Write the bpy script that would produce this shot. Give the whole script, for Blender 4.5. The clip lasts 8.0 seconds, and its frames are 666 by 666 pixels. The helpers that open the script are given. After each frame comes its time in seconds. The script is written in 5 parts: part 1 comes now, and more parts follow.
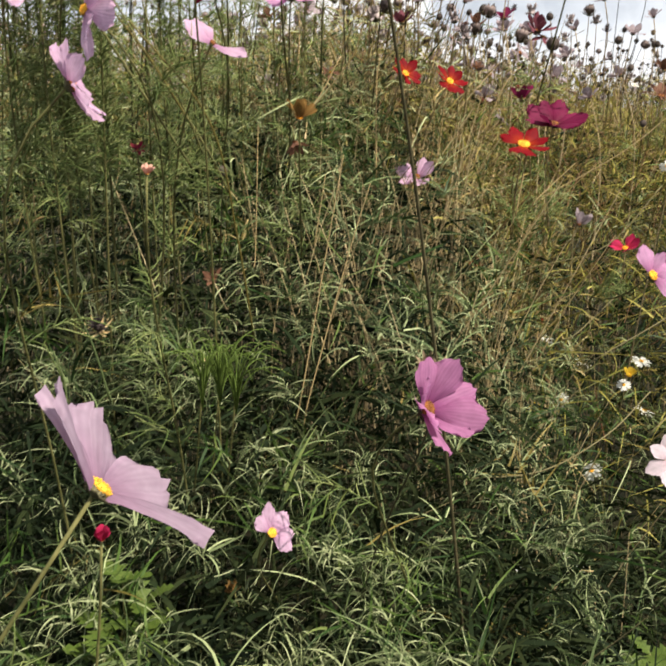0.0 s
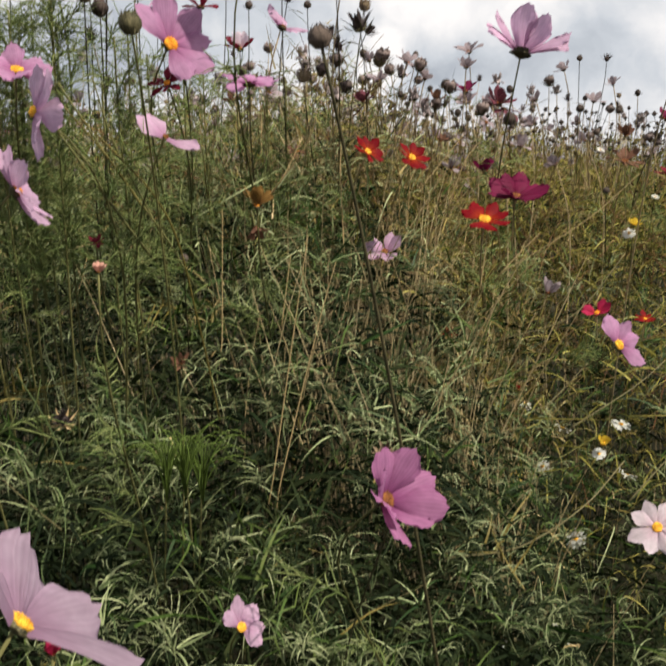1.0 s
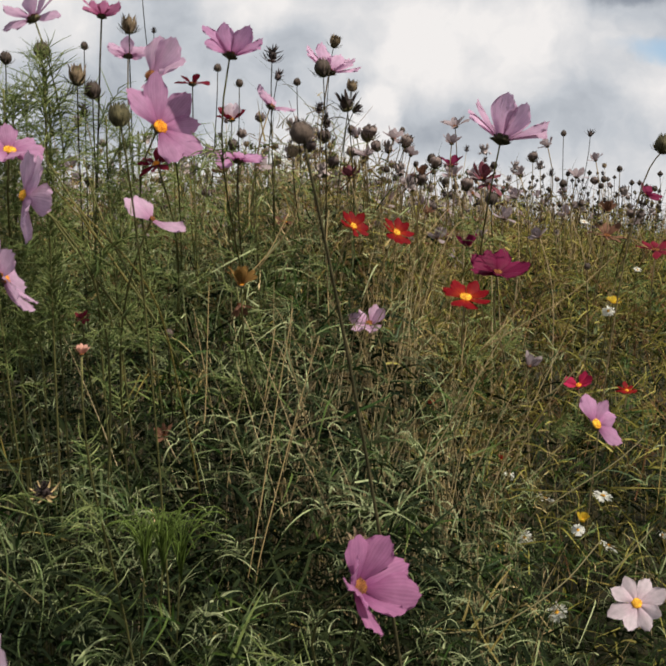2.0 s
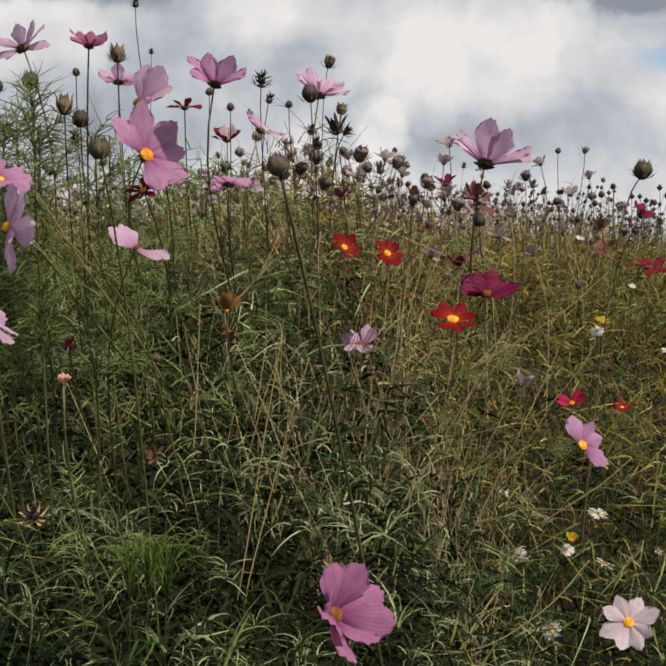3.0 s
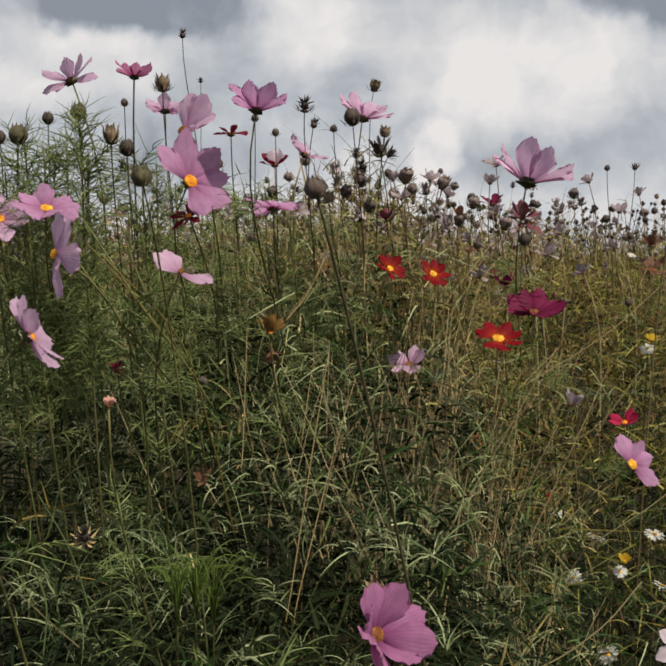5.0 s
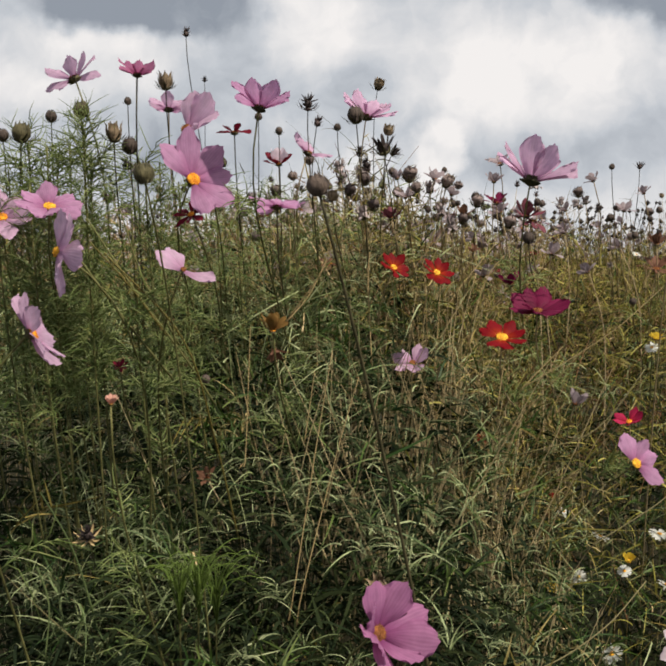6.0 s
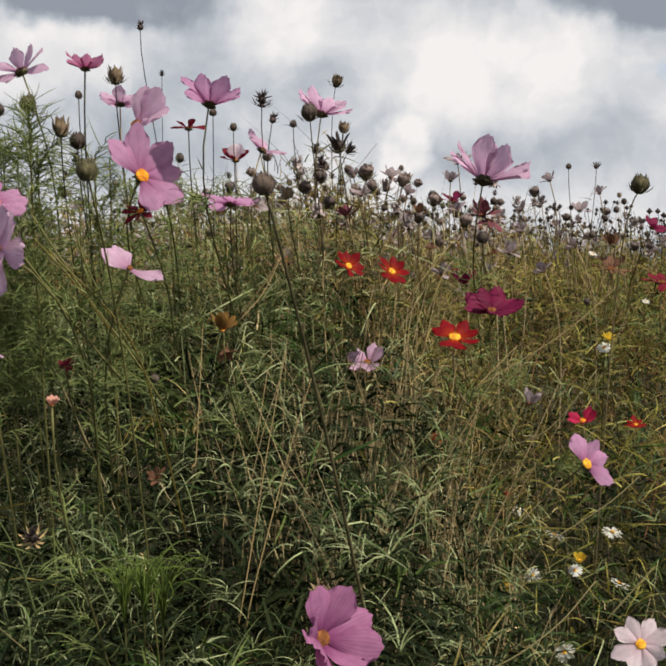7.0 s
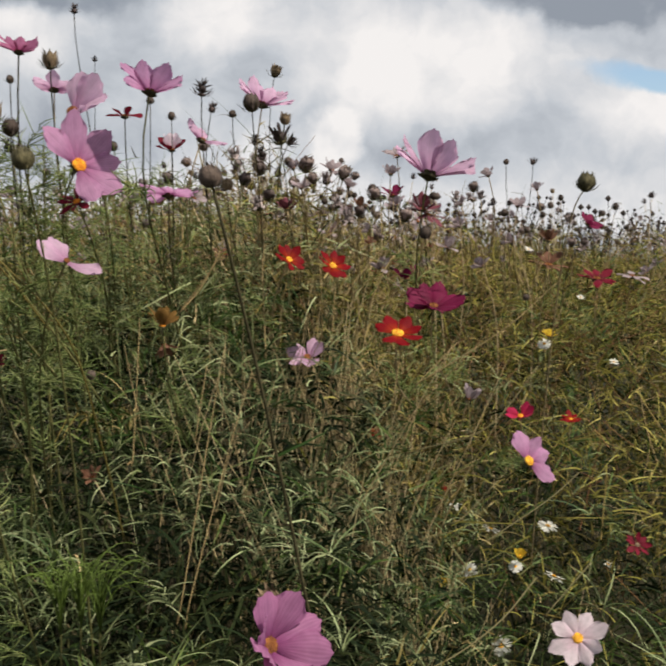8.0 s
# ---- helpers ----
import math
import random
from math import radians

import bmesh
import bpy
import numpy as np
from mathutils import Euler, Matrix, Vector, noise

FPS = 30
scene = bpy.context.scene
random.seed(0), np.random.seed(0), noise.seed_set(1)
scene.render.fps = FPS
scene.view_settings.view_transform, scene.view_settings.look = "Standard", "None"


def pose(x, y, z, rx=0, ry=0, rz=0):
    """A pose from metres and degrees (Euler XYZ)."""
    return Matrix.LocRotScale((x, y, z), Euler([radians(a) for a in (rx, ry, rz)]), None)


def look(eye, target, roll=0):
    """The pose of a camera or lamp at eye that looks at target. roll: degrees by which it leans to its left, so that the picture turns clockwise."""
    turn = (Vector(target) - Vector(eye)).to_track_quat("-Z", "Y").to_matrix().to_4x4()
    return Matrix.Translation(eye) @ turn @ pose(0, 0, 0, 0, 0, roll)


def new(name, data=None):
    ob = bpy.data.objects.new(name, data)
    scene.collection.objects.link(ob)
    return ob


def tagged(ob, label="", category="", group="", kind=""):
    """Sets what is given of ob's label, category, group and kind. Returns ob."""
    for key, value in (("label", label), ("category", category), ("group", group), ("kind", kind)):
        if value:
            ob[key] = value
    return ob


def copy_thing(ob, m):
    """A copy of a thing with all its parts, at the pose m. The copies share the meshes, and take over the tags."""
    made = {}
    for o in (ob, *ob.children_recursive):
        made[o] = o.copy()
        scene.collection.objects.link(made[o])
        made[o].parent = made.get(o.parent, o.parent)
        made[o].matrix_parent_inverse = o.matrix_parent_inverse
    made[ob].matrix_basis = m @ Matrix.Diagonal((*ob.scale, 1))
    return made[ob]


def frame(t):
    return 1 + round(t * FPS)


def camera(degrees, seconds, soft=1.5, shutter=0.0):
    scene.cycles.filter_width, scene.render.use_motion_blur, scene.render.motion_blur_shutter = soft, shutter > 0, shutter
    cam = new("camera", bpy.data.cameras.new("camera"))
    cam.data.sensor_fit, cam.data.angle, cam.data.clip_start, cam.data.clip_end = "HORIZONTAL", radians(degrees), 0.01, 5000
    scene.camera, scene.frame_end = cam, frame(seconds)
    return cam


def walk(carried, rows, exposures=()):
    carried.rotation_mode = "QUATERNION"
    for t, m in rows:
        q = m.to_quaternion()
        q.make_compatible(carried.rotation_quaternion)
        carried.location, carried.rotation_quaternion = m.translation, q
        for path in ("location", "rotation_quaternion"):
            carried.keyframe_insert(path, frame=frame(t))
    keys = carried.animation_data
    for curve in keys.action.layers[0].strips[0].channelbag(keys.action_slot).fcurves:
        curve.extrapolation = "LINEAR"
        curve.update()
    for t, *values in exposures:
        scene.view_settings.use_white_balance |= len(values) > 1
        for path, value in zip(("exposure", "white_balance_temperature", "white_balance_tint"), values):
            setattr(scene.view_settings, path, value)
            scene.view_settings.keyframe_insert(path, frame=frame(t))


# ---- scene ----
# ---------------------------------------------------------------- camera
cam = camera(37.7, 8.0, soft=2.15, shutter=0.55)
PATH = [
    (0, (-0.087, 0.004, 0.990), (-0.0874, 1.9444, 0.5038), 2.01),
    (0.5, (-0.078, 0.006, 0.987), (-0.0585, 1.9601, 0.5601), 0.95),
    (1, (-0.061, 0.013, 1.009), (-0.0456, 1.9806, 0.6491), -0.19),
    (1.5, (-0.095, -0.002, 1.014), (-0.0081, 1.9767, 0.7360), 0.88),
    (1.7, (-0.079, 0.001, 1.024), (-0.0169, 1.9822, 0.7589), 1.06),
    (2.8, (-0.026, -0.000, 1.046), (-0.0265, 1.9866, 0.8178), 0.13),
    (3, (-0.028, -0.007, 1.050), (-0.0124, 1.9802, 0.8210), 0.40),
    (3.5, (-0.018, -0.003, 1.051), (-0.0269, 1.9851, 0.8340), 0.37),
    (4, (-0.005, -0.013, 1.049), (-0.0466, 1.9783, 0.8703), 0.00),
    (4.5, (-0.006, -0.015, 1.049), (-0.0696, 1.9759, 0.8693), -0.36),
    (4.7, (-0.011, -0.012, 1.049), (-0.0953, 1.9778, 0.8683), -0.49),
    (5.8, (-0.017, -0.013, 1.048), (-0.1272, 1.9754, 0.8622), -0.83),
    (6, (-0.013, -0.010, 1.047), (-0.1225, 1.9784, 0.8646), -0.72),
    (6.5, (-0.008, -0.006, 1.051), (-0.0684, 1.9854, 0.8801), -0.45),
    (7, (0.000, 0.000, 1.050), (-0.0357, 1.9905, 0.8584), -0.27),
    (7.5, (-0.007, 0.011, 1.049), (0.0096, 2.0009, 0.8515), 0.04),
    (8, (-0.013, 0.019, 1.053), (0.0934, 2.0052, 0.8439), 0.43),
]
walk(cam, [(t, look(eye, target, roll)) for t, eye, target, roll in PATH],
     exposures=[(0.0, 1.10), (1.0, 0.64), (2.0, 0.42), (3.5, 0.28), (4.7, 0.25), (5.8, 0.43), (8.0, 0.45)])

# ---------------------------------------------------------------- sky and sun
SUN_DIR = Vector((0.46, -0.38, 0.80)).normalized()   # towards the sun


def sky_world():
    world = bpy.data.worlds.new("cloudy_sky")
    scene.world = world
    world.use_nodes = True
    nt = world.node_tree
    nt.nodes.clear()
    N, L = nt.nodes.new, nt.links.new

    def math_node(op, a, b=None, c=None, clamp=False):
        n = N("ShaderNodeMath")
        n.operation, n.use_clamp = op, clamp
        for k, v in enumerate((a, b, c)):
            if v is None:
                continue
            if isinstance(v, (int, float)):
                n.inputs[k].default_value = v
            else:
                L(v, n.inputs[k])
        return n.outputs[0]

    coord = N("ShaderNodeTexCoord")
    warp = N("ShaderNodeTexNoise")
    warp.inputs["Scale"].default_value, warp.inputs["Detail"].default_value = 11.0, 8.0
    warp.inputs["Roughness"].default_value = 0.55
    L(coord.outputs["Generated"], warp.inputs["Vector"])
    shift = N("ShaderNodeVectorMath")
    shift.operation = "SUBTRACT"
    L(warp.outputs["Color"], shift.inputs[0])
    shift.inputs[1].default_value = (0.5, 0.5, 0.5)
    bent = N("ShaderNodeVectorMath")
    bent.operation = "MULTIPLY_ADD"
    L(shift.outputs[0], bent.inputs[0])
    bent.inputs[1].default_value = (0.10, 0.0, 0.07)
    L(coord.outputs["Generated"], bent.inputs[2])

    def bank(x, z, w, h, edge=0.5):
        """A soft cloud bank round the bearing (x, z), w and h its half sizes."""
        off = N("ShaderNodeVectorMath")
        off.operation = "SUBTRACT"
        L(bent.outputs[0], off.inputs[0])
        off.inputs[1].default_value = (x, 0, z)
        size = N("ShaderNodeVectorMath")
        size.operation = "MULTIPLY"
        L(off.outputs[0], size.inputs[0])
        size.inputs[1].default_value = (1 / w, 0, 1 / h)
        far = N("ShaderNodeVectorMath")
        far.operation = "LENGTH"
        L(size.outputs[0], far.inputs[0])
        soft = N("ShaderNodeMapRange")
        soft.interpolation_type = "SMOOTHSTEP"
        L(far.outputs["Value"], soft.inputs["Value"])
        soft.inputs["From Min"].default_value, soft.inputs["From Max"].default_value = 1 - edge, 1 + edge
        soft.inputs["To Min"].default_value, soft.inputs["To Max"].default_value = 1, 0
        return soft.outputs[0]

    billow = N("ShaderNodeTexNoise")
    billow.inputs["Scale"].default_value, billow.inputs["Detail"].default_value = 5.0, 8.0
    billow.inputs["Roughness"].default_value = 0.55
    L(bent.outputs[0], billow.inputs["Vector"])
    puff = N("ShaderNodeTexNoise")
    puff.inputs["Scale"].default_value, puff.inputs["Detail"].default_value = 20.0, 7.0
    puff.inputs["Roughness"].default_value = 0.5
    L(bent.outputs[0], puff.inputs["Vector"])
    light = math_node("MULTIPLY_ADD", billow.outputs["Fac"], 0.62, 0.04)
    light = math_node("MULTIPLY_ADD", puff.outputs["Fac"], 0.50, light)
    for x, z, w, h, edge, gain in (
            (0.145, 0.166, 0.125, 0.054, 0.6, 0.29), (0.050, 0.090, 0.028, 0.034, 0.3, 0.28),
            (-0.068, 0.222, 0.055, 0.055, 0.5, 0.34), (-0.31, 0.172, 0.12, 0.034, 0.45, 0.23),
            (-0.235, 0.245, 0.118, 0.046, 0.20, -0.40), (0.30, 0.238, 0.105, 0.042, 0.20, -0.36),
            (0.15, 0.080, 0.085, 0.036, 0.5, -0.12), (0.34, 0.115, 0.05, 0.03, 0.6, 0.30),
            (-0.05, 0.150, 0.06, 0.045, 0.6, -0.06), (0.02, 0.020, 0.50, 0.042, 0.6, 0.21)):
        light = math_node("MULTIPLY_ADD", bank(x, z, w, h, edge), gain, light)
    light = math_node("MAXIMUM", math_node("MINIMUM", light, 1.15), 0.28)
    tone = N("ShaderNodeValToRGB")
    tone.color_ramp.elements[0].position, tone.color_ramp.elements[0].color = 0.25, (0.28, 0.315, 0.37, 1)
    tone.color_ramp.elements[1].position, tone.color_ramp.elements[1].color = 0.95, (0.95, 0.92, 0.905, 1)
    mid = tone.color_ramp.elements.new(0.6)
    mid.color = (0.585, 0.615, 0.66, 1)
    L(light, tone.inputs[0])

    sky = N("ShaderNodeTexSky")
    sky.sky_type, sky.sun_disc = "NISHITA", False
    sky.sun_elevation = math.asin(SUN_DIR.z)
    sky.sun_rotation = math.atan2(SUN_DIR.x, SUN_DIR.y)
    clear, cloudy = N("ShaderNodeBackground"), N("ShaderNodeBackground")
    L(sky.outputs[0], clear.inputs["Color"])
    clear.inputs["Strength"].default_value = 0.105
    L(tone.outputs[0], cloudy.inputs["Color"])
    cloudy.inputs["Strength"].default_value = 0.70
    cover = math_node("SUBTRACT", 1.0, bank(0.385, 0.152, 0.085, 0.014, 0.35))
    mixed = N("ShaderNodeMixShader")
    L(cover, mixed.inputs[0])
    L(clear.outputs[0], mixed.inputs[1])
    L(cloudy.outputs[0], mixed.inputs[2])
    out = N("ShaderNodeOutputWorld")
    L(mixed.outputs[0], out.inputs["Surface"])


sky_world()
sun = new("sun", bpy.data.lights.new("sun", "SUN"))
sun.data.energy, sun.data.angle, sun.data.color = 5.0, radians(1.5), (1.0, 0.92, 0.79)
sun.matrix_world = look(SUN_DIR * 50, (0, 0, 0))

# ---------------------------------------------------------------- materials


def material(name):
    m = bpy.data.materials.new(name)
    m.use_nodes = True
    nt = m.node_tree
    nt.nodes.clear()
    return m, nt, nt.nodes.new, nt.links.new


def ramp_node(N, stops):
    r = N("ShaderNodeValToRGB")
    els = r.color_ramp.elements
    while len(els) < len(stops):
        els.new(0.5)
    for el, (p, c) in zip(els, stops):
        el.position, el.color = p, (*c, 1)
    return r


def leaf_material(name, stops, through_light=0.35, rough=0.55, noise_scale=6.0, tint=(0.74, 0.64, 0.49)):
    """Thin green or dry matter: its colour varies blade by blade and in patches over the meadow."""
    m, nt, N, L = material(name)
    geo, coord = N("ShaderNodeNewGeometry"), N("ShaderNodeTexCoord")
    patch = N("ShaderNodeTexNoise")
    patch.inputs["Scale"].default_value, patch.inputs["Detail"].default_value = noise_scale, 3
    L(coord.outputs["Object"], patch.inputs["Vector"])
    grain = N("ShaderNodeTexNoise")
    grain.inputs["Scale"].default_value = 180
    L(coord.outputs["Object"], grain.inputs["Vector"])
    a = N("ShaderNodeMath")
    a.operation = "MULTIPLY_ADD"
    L(geo.outputs["Random Per Island"], a.inputs[0])
    a.inputs[1].default_value, a.inputs[2].default_value = 0.62, -0.32
    b = N("ShaderNodeMath")
    b.operation = "MULTIPLY_ADD"
    L(patch.outputs["Fac"], b.inputs[0])
    b.inputs[1].default_value = 1.0
    L(a.outputs[0], b.inputs[2])
    c = N("ShaderNodeMath")
    c.operation = "MULTIPLY_ADD"
    L(grain.outputs["Fac"], c.inputs[0])
    c.inputs[1].default_value = 0.25
    L(b.outputs[0], c.inputs[2])
    r = ramp_node(N, [(at, tuple(a * b for a, b in zip(tone, tint))) for at, tone in stops])
    L(c.outputs[0], r.inputs[0])
    p, t, mix, out = N("ShaderNodeBsdfPrincipled"), N("ShaderNodeBsdfTranslucent"), N("ShaderNodeMixShader"), N("ShaderNodeOutputMaterial")
    L(r.outputs[0], p.inputs["Base Color"])
    L(r.outputs[0], t.inputs["Color"])
    p.inputs["Roughness"].default_value = rough
    p.inputs["Specular IOR Level"].default_value = 0.18
    mix.inputs[0].default_value = through_light
    L(p.outputs[0], mix.inputs[1])
    L(t.outputs[0], mix.inputs[2])
    L(mix.outputs[0], out.inputs["Surface"])
    return m


def petal_material(name, base, tip, vein, through_light=0.58, spread=0.25):
    """A petal: colour runs from the base to the tip, with fine veins along it; each petal differs a little."""
    m, nt, N, L = material(name)
    uv, info = N("ShaderNodeTexCoord"), N("ShaderNodeObjectInfo")
    sep = N("ShaderNodeSeparateXYZ")
    L(uv.outputs["UV"], sep.inputs[0])
    r = ramp_node(N, [(0.0, base), (0.55, tip), (1.0, tip)])
    L(sep.outputs["Y"], r.inputs[0])
    wave = N("ShaderNodeTexWave")
    wave.wave_type, wave.bands_direction = "BANDS", "X"
    wave.inputs["Scale"].default_value, wave.inputs["Distortion"].default_value = 3.2, 0.8
    wave.inputs["Detail"].default_value = 2
    L(uv.outputs["UV"], wave.inputs["Vector"])
    veins = N("ShaderNodeMix")
    veins.data_type, veins.blend_type = "RGBA", "MIX"
    fac = N("ShaderNodeMath")
    fac.operation = "MULTIPLY"
    L(wave.outputs["Fac"], fac.inputs[0])
    fac.inputs[1].default_value = 0.24
    L(fac.outputs[0], veins.inputs[0])
    L(r.outputs[0], veins.inputs[6])
    veins.inputs[7].default_value = (*vein, 1)
    blotch = N("ShaderNodeTexNoise")
    blotch.inputs["Scale"].default_value = 5
    L(uv.outputs["UV"], blotch.inputs["Vector"])
    value = N("ShaderNodeMath")
    value.operation = "MULTIPLY_ADD"
    L(info.outputs["Random"], value.inputs[0])
    value.inputs[1].default_value, value.inputs[2].default_value = spread, 0.60
    val2 = N("ShaderNodeMath")
    val2.operation = "MULTIPLY_ADD"
    L(blotch.outputs["Fac"], val2.inputs[0])
    val2.inputs[1].default_value = 0.42
    L(value.outputs[0], val2.inputs[2])
    hsv = N("ShaderNodeHueSaturation")
    L(veins.outputs[2], hsv.inputs["Color"])
    L(val2.outputs[0], hsv.inputs["Value"])
    bump = N("ShaderNodeBump")
    bump.inputs["Strength"].default_value, bump.inputs["Distance"].default_value = 0.25, 0.0005
    L(wave.outputs["Fac"], bump.inputs["Height"])
    p, t, mix, out = N("ShaderNodeBsdfPrincipled"), N("ShaderNodeBsdfTranslucent"), N("ShaderNodeMixShader"), N("ShaderNodeOutputMaterial")
    L(hsv.outputs[0], p.inputs["Base Color"])
    L(hsv.outputs[0], t.inputs["Color"])
    L(bump.outputs[0], p.inputs["Normal"])
    p.inputs["Roughness"].default_value = 0.6
    p.inputs["Specular IOR Level"].default_value = 0.10
    mix.inputs[0].default_value = through_light
    L(p.outputs[0], mix.inputs[1])
    L(t.outputs[0], mix.inputs[2])
    L(mix.outputs[0], out.inputs["Surface"])
    return m


def grain_material(name, dark, light, scale=300.0, rough=0.7, relief=0.0008, stretch=1.0, vary=0.0):
    m, nt, N, L = material(name)
    coord = N("ShaderNodeTexCoord")
    fine, broad = N("ShaderNodeTexNoise"), N("ShaderNodeTexNoise")
    fine.inputs["Scale"].default_value, fine.inputs["Detail"].default_value = scale, 4
    broad.inputs["Scale"].default_value = scale * 0.12
    drawn = N("ShaderNodeMapping")
    drawn.inputs["Scale"].default_value = (1, 1, stretch)
    L(coord.outputs["Object"], drawn.inputs["Vector"])
    L(drawn.outputs[0], fine.inputs["Vector"])
    L(drawn.outputs[0], broad.inputs["Vector"])
    add = N("ShaderNodeMath")
    add.operation = "ADD"
    L(fine.outputs["Fac"], add.inputs[0])
    L(broad.outputs["Fac"], add.inputs[1])
    half = N("ShaderNodeMath")
    half.operation = "MULTIPLY"
    L(add.outputs[0], half.inputs[0])
    half.inputs[1].default_value = 0.5
    r = ramp_node(N, [(0.35, dark), (0.65, light)])
    L(half.outputs[0], r.inputs[0])
    bump = N("ShaderNodeBump")
    bump.inputs["Strength"].default_value, bump.inputs["Distance"].default_value = 0.6, relief
    L(fine.outputs["Fac"], bump.inputs["Height"])
    p, out = N("ShaderNodeBsdfPrincipled"), N("ShaderNodeOutputMaterial")
    info, each, own = N("ShaderNodeObjectInfo"), N("ShaderNodeMath"), N("ShaderNodeHueSaturation")
    each.operation = "MULTIPLY_ADD"
    L(info.outputs["Random"], each.inputs[0])
    each.inputs[1].default_value, each.inputs[2].default_value = 2 * vary, 1 - vary
    L(each.outputs[0], own.inputs["Value"])
    L(r.outputs[0], own.inputs["Color"])
    L(own.outputs[0], p.inputs["Base Color"])
    L(bump.outputs[0], p.inputs["Normal"])
    p.inputs["Roughness"].default_value = rough
    p.inputs["Specular IOR Level"].default_value = 0.15
    L(p.outputs[0], out.inputs["Surface"])
    return m


M = {}
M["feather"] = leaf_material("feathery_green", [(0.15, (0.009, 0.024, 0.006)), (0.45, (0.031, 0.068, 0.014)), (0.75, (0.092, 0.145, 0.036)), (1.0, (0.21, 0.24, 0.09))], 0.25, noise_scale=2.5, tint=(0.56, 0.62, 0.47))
M["grass"] = leaf_material("grass_green", [(0.15, (0.016, 0.030, 0.009)), (0.45, (0.056, 0.080, 0.028)), (0.8, (0.145, 0.170, 0.080)), (1.0, (0.34, 0.35, 0.22))], 0.2, noise_scale=3.0, tint=(0.56, 0.62, 0.47))
M["cosmos_leaf"] = leaf_material("cosmos_leaf_green", [(0.15, (0.030, 0.052, 0.018)), (0.45, (0.105, 0.150, 0.056)), (0.75, (0.21, 0.25, 0.11)), (1.0, (0.34, 0.36, 0.19))], 0.3, noise_scale=2.5, tint=(0.80, 0.84, 0.60))
M["olive"] = leaf_material("withered_olive", [(0.15, (0.034, 0.032, 0.009)), (0.5, (0.130, 0.122, 0.036)), (0.85, (0.28, 0.25, 0.090)), (1.0, (0.45, 0.38, 0.18))], 0.20, noise_scale=3.0)
M["straw"] = leaf_material("dry_straw", [(0.1, (0.20, 0.15, 0.080)), (0.5, (0.45, 0.37, 0.22)), (0.9, (0.68, 0.59, 0.41)), (1.0, (0.76, 0.68, 0.50))], 0.12, 0.5)
M["dull_straw"] = leaf_material("dull_straw", [(0.1, (0.12, 0.098, 0.052)), (0.5, (0.25, 0.215, 0.125)), (0.9, (0.36, 0.30, 0.18)), (1.0, (0.44, 0.38, 0.25))], 0.12, 0.6)
M["pale_stem"] = leaf_material("pale_stem", [(0.1, (0.22, 0.195, 0.115)), (0.5, (0.42, 0.375, 0.25)), (0.9, (0.60, 0.55, 0.40)), (1.0, (0.68, 0.63, 0.48))], 0.12, 0.6)
# pale_stem at about half its tone: shade low in the meadow put into colour
M["shaded_stem"] = leaf_material("shaded_pale_stem", [(0.1, (0.10, 0.105, 0.060)), (0.5, (0.19, 0.19, 0.115)), (0.9, (0.28, 0.275, 0.18)), (1.0, (0.34, 0.33, 0.23))], 0.12, 0.6)
M["dark_stem"] = grain_material("dark_stem", (0.026, 0.024, 0.011), (0.085, 0.072, 0.036), 120)
M["dry_stem"] = grain_material("dry_stem", (0.19, 0.14, 0.075), (0.45, 0.35, 0.21), 120)
M["green_stem"] = grain_material("green_stem", (0.050, 0.052, 0.016), (0.150, 0.140, 0.052), 120)
M["bud"] = grain_material("dry_bud", (0.014, 0.011, 0.009), (0.105, 0.078, 0.064), 5.5, stretch=0.3, vary=0.4)
M["green_bud"] = grain_material("green_bud", (0.018, 0.017, 0.009), (0.110, 0.096, 0.050), 5.5, stretch=0.3, vary=0.3)
M["seed"] = grain_material("seed_spikes", (0.010, 0.008, 0.008), (0.085, 0.062, 0.058), 5.5, stretch=0.4, vary=0.5)
M["grey_husk"] = grain_material("grey_husk", (0.045, 0.035, 0.033), (0.36, 0.30, 0.29), 5.0, vary=0.5)
M["brown_husk"] = grain_material("brown_husk", (0.040, 0.030, 0.027), (0.230, 0.175, 0.160), 5.0, vary=0.45)
M["papery"] = grain_material("papery_husk", (0.06, 0.042, 0.026), (0.27, 0.20, 0.125), 5.0, stretch=0.4)
M["centre"] = grain_material("yellow_centre", (0.36, 0.13, 0.015), (0.88, 0.52, 0.05), 9, 0.8, 0.0008)
M["orange_centre"] = grain_material("orange_centre", (0.32, 0.075, 0.01), (0.88, 0.40, 0.03), 9, 0.8, 0.0008)
M["brown_centre"] = grain_material("brown_centre", (0.060, 0.018, 0.012), (0.28, 0.11, 0.03), 9, 0.8, 0.0008)
M["soil"] = grain_material("meadow_soil", (0.008, 0.009, 0.004), (0.030, 0.026, 0.012), 22, 1.0, 0.02)
M["pink"] = petal_material("pink_petal", (0.38, 0.12, 0.275), (0.58, 0.31, 0.51), (0.41, 0.16, 0.32))
M["pale_pink"] = petal_material("pale_pink_petal", (0.48, 0.24, 0.40), (0.66, 0.44, 0.605), (0.49, 0.28, 0.42))
M["blush"] = petal_material("blush_petal", (0.78, 0.56, 0.66), (0.84, 0.72, 0.79), (0.76, 0.56, 0.66))
M["lilac_white"] = petal_material("lilac_white_petal", (0.34, 0.19, 0.295), (0.50, 0.37, 0.475), (0.36, 0.23, 0.33))
M["rose"] = petal_material("rose_petal", (0.28, 0.045, 0.13), (0.46, 0.17, 0.30), (0.28, 0.05, 0.15))
M["magenta"] = petal_material("magenta_petal", (0.085, 0.006, 0.023), (0.155, 0.011, 0.050), (0.055, 0.004, 0.018), 0.35)
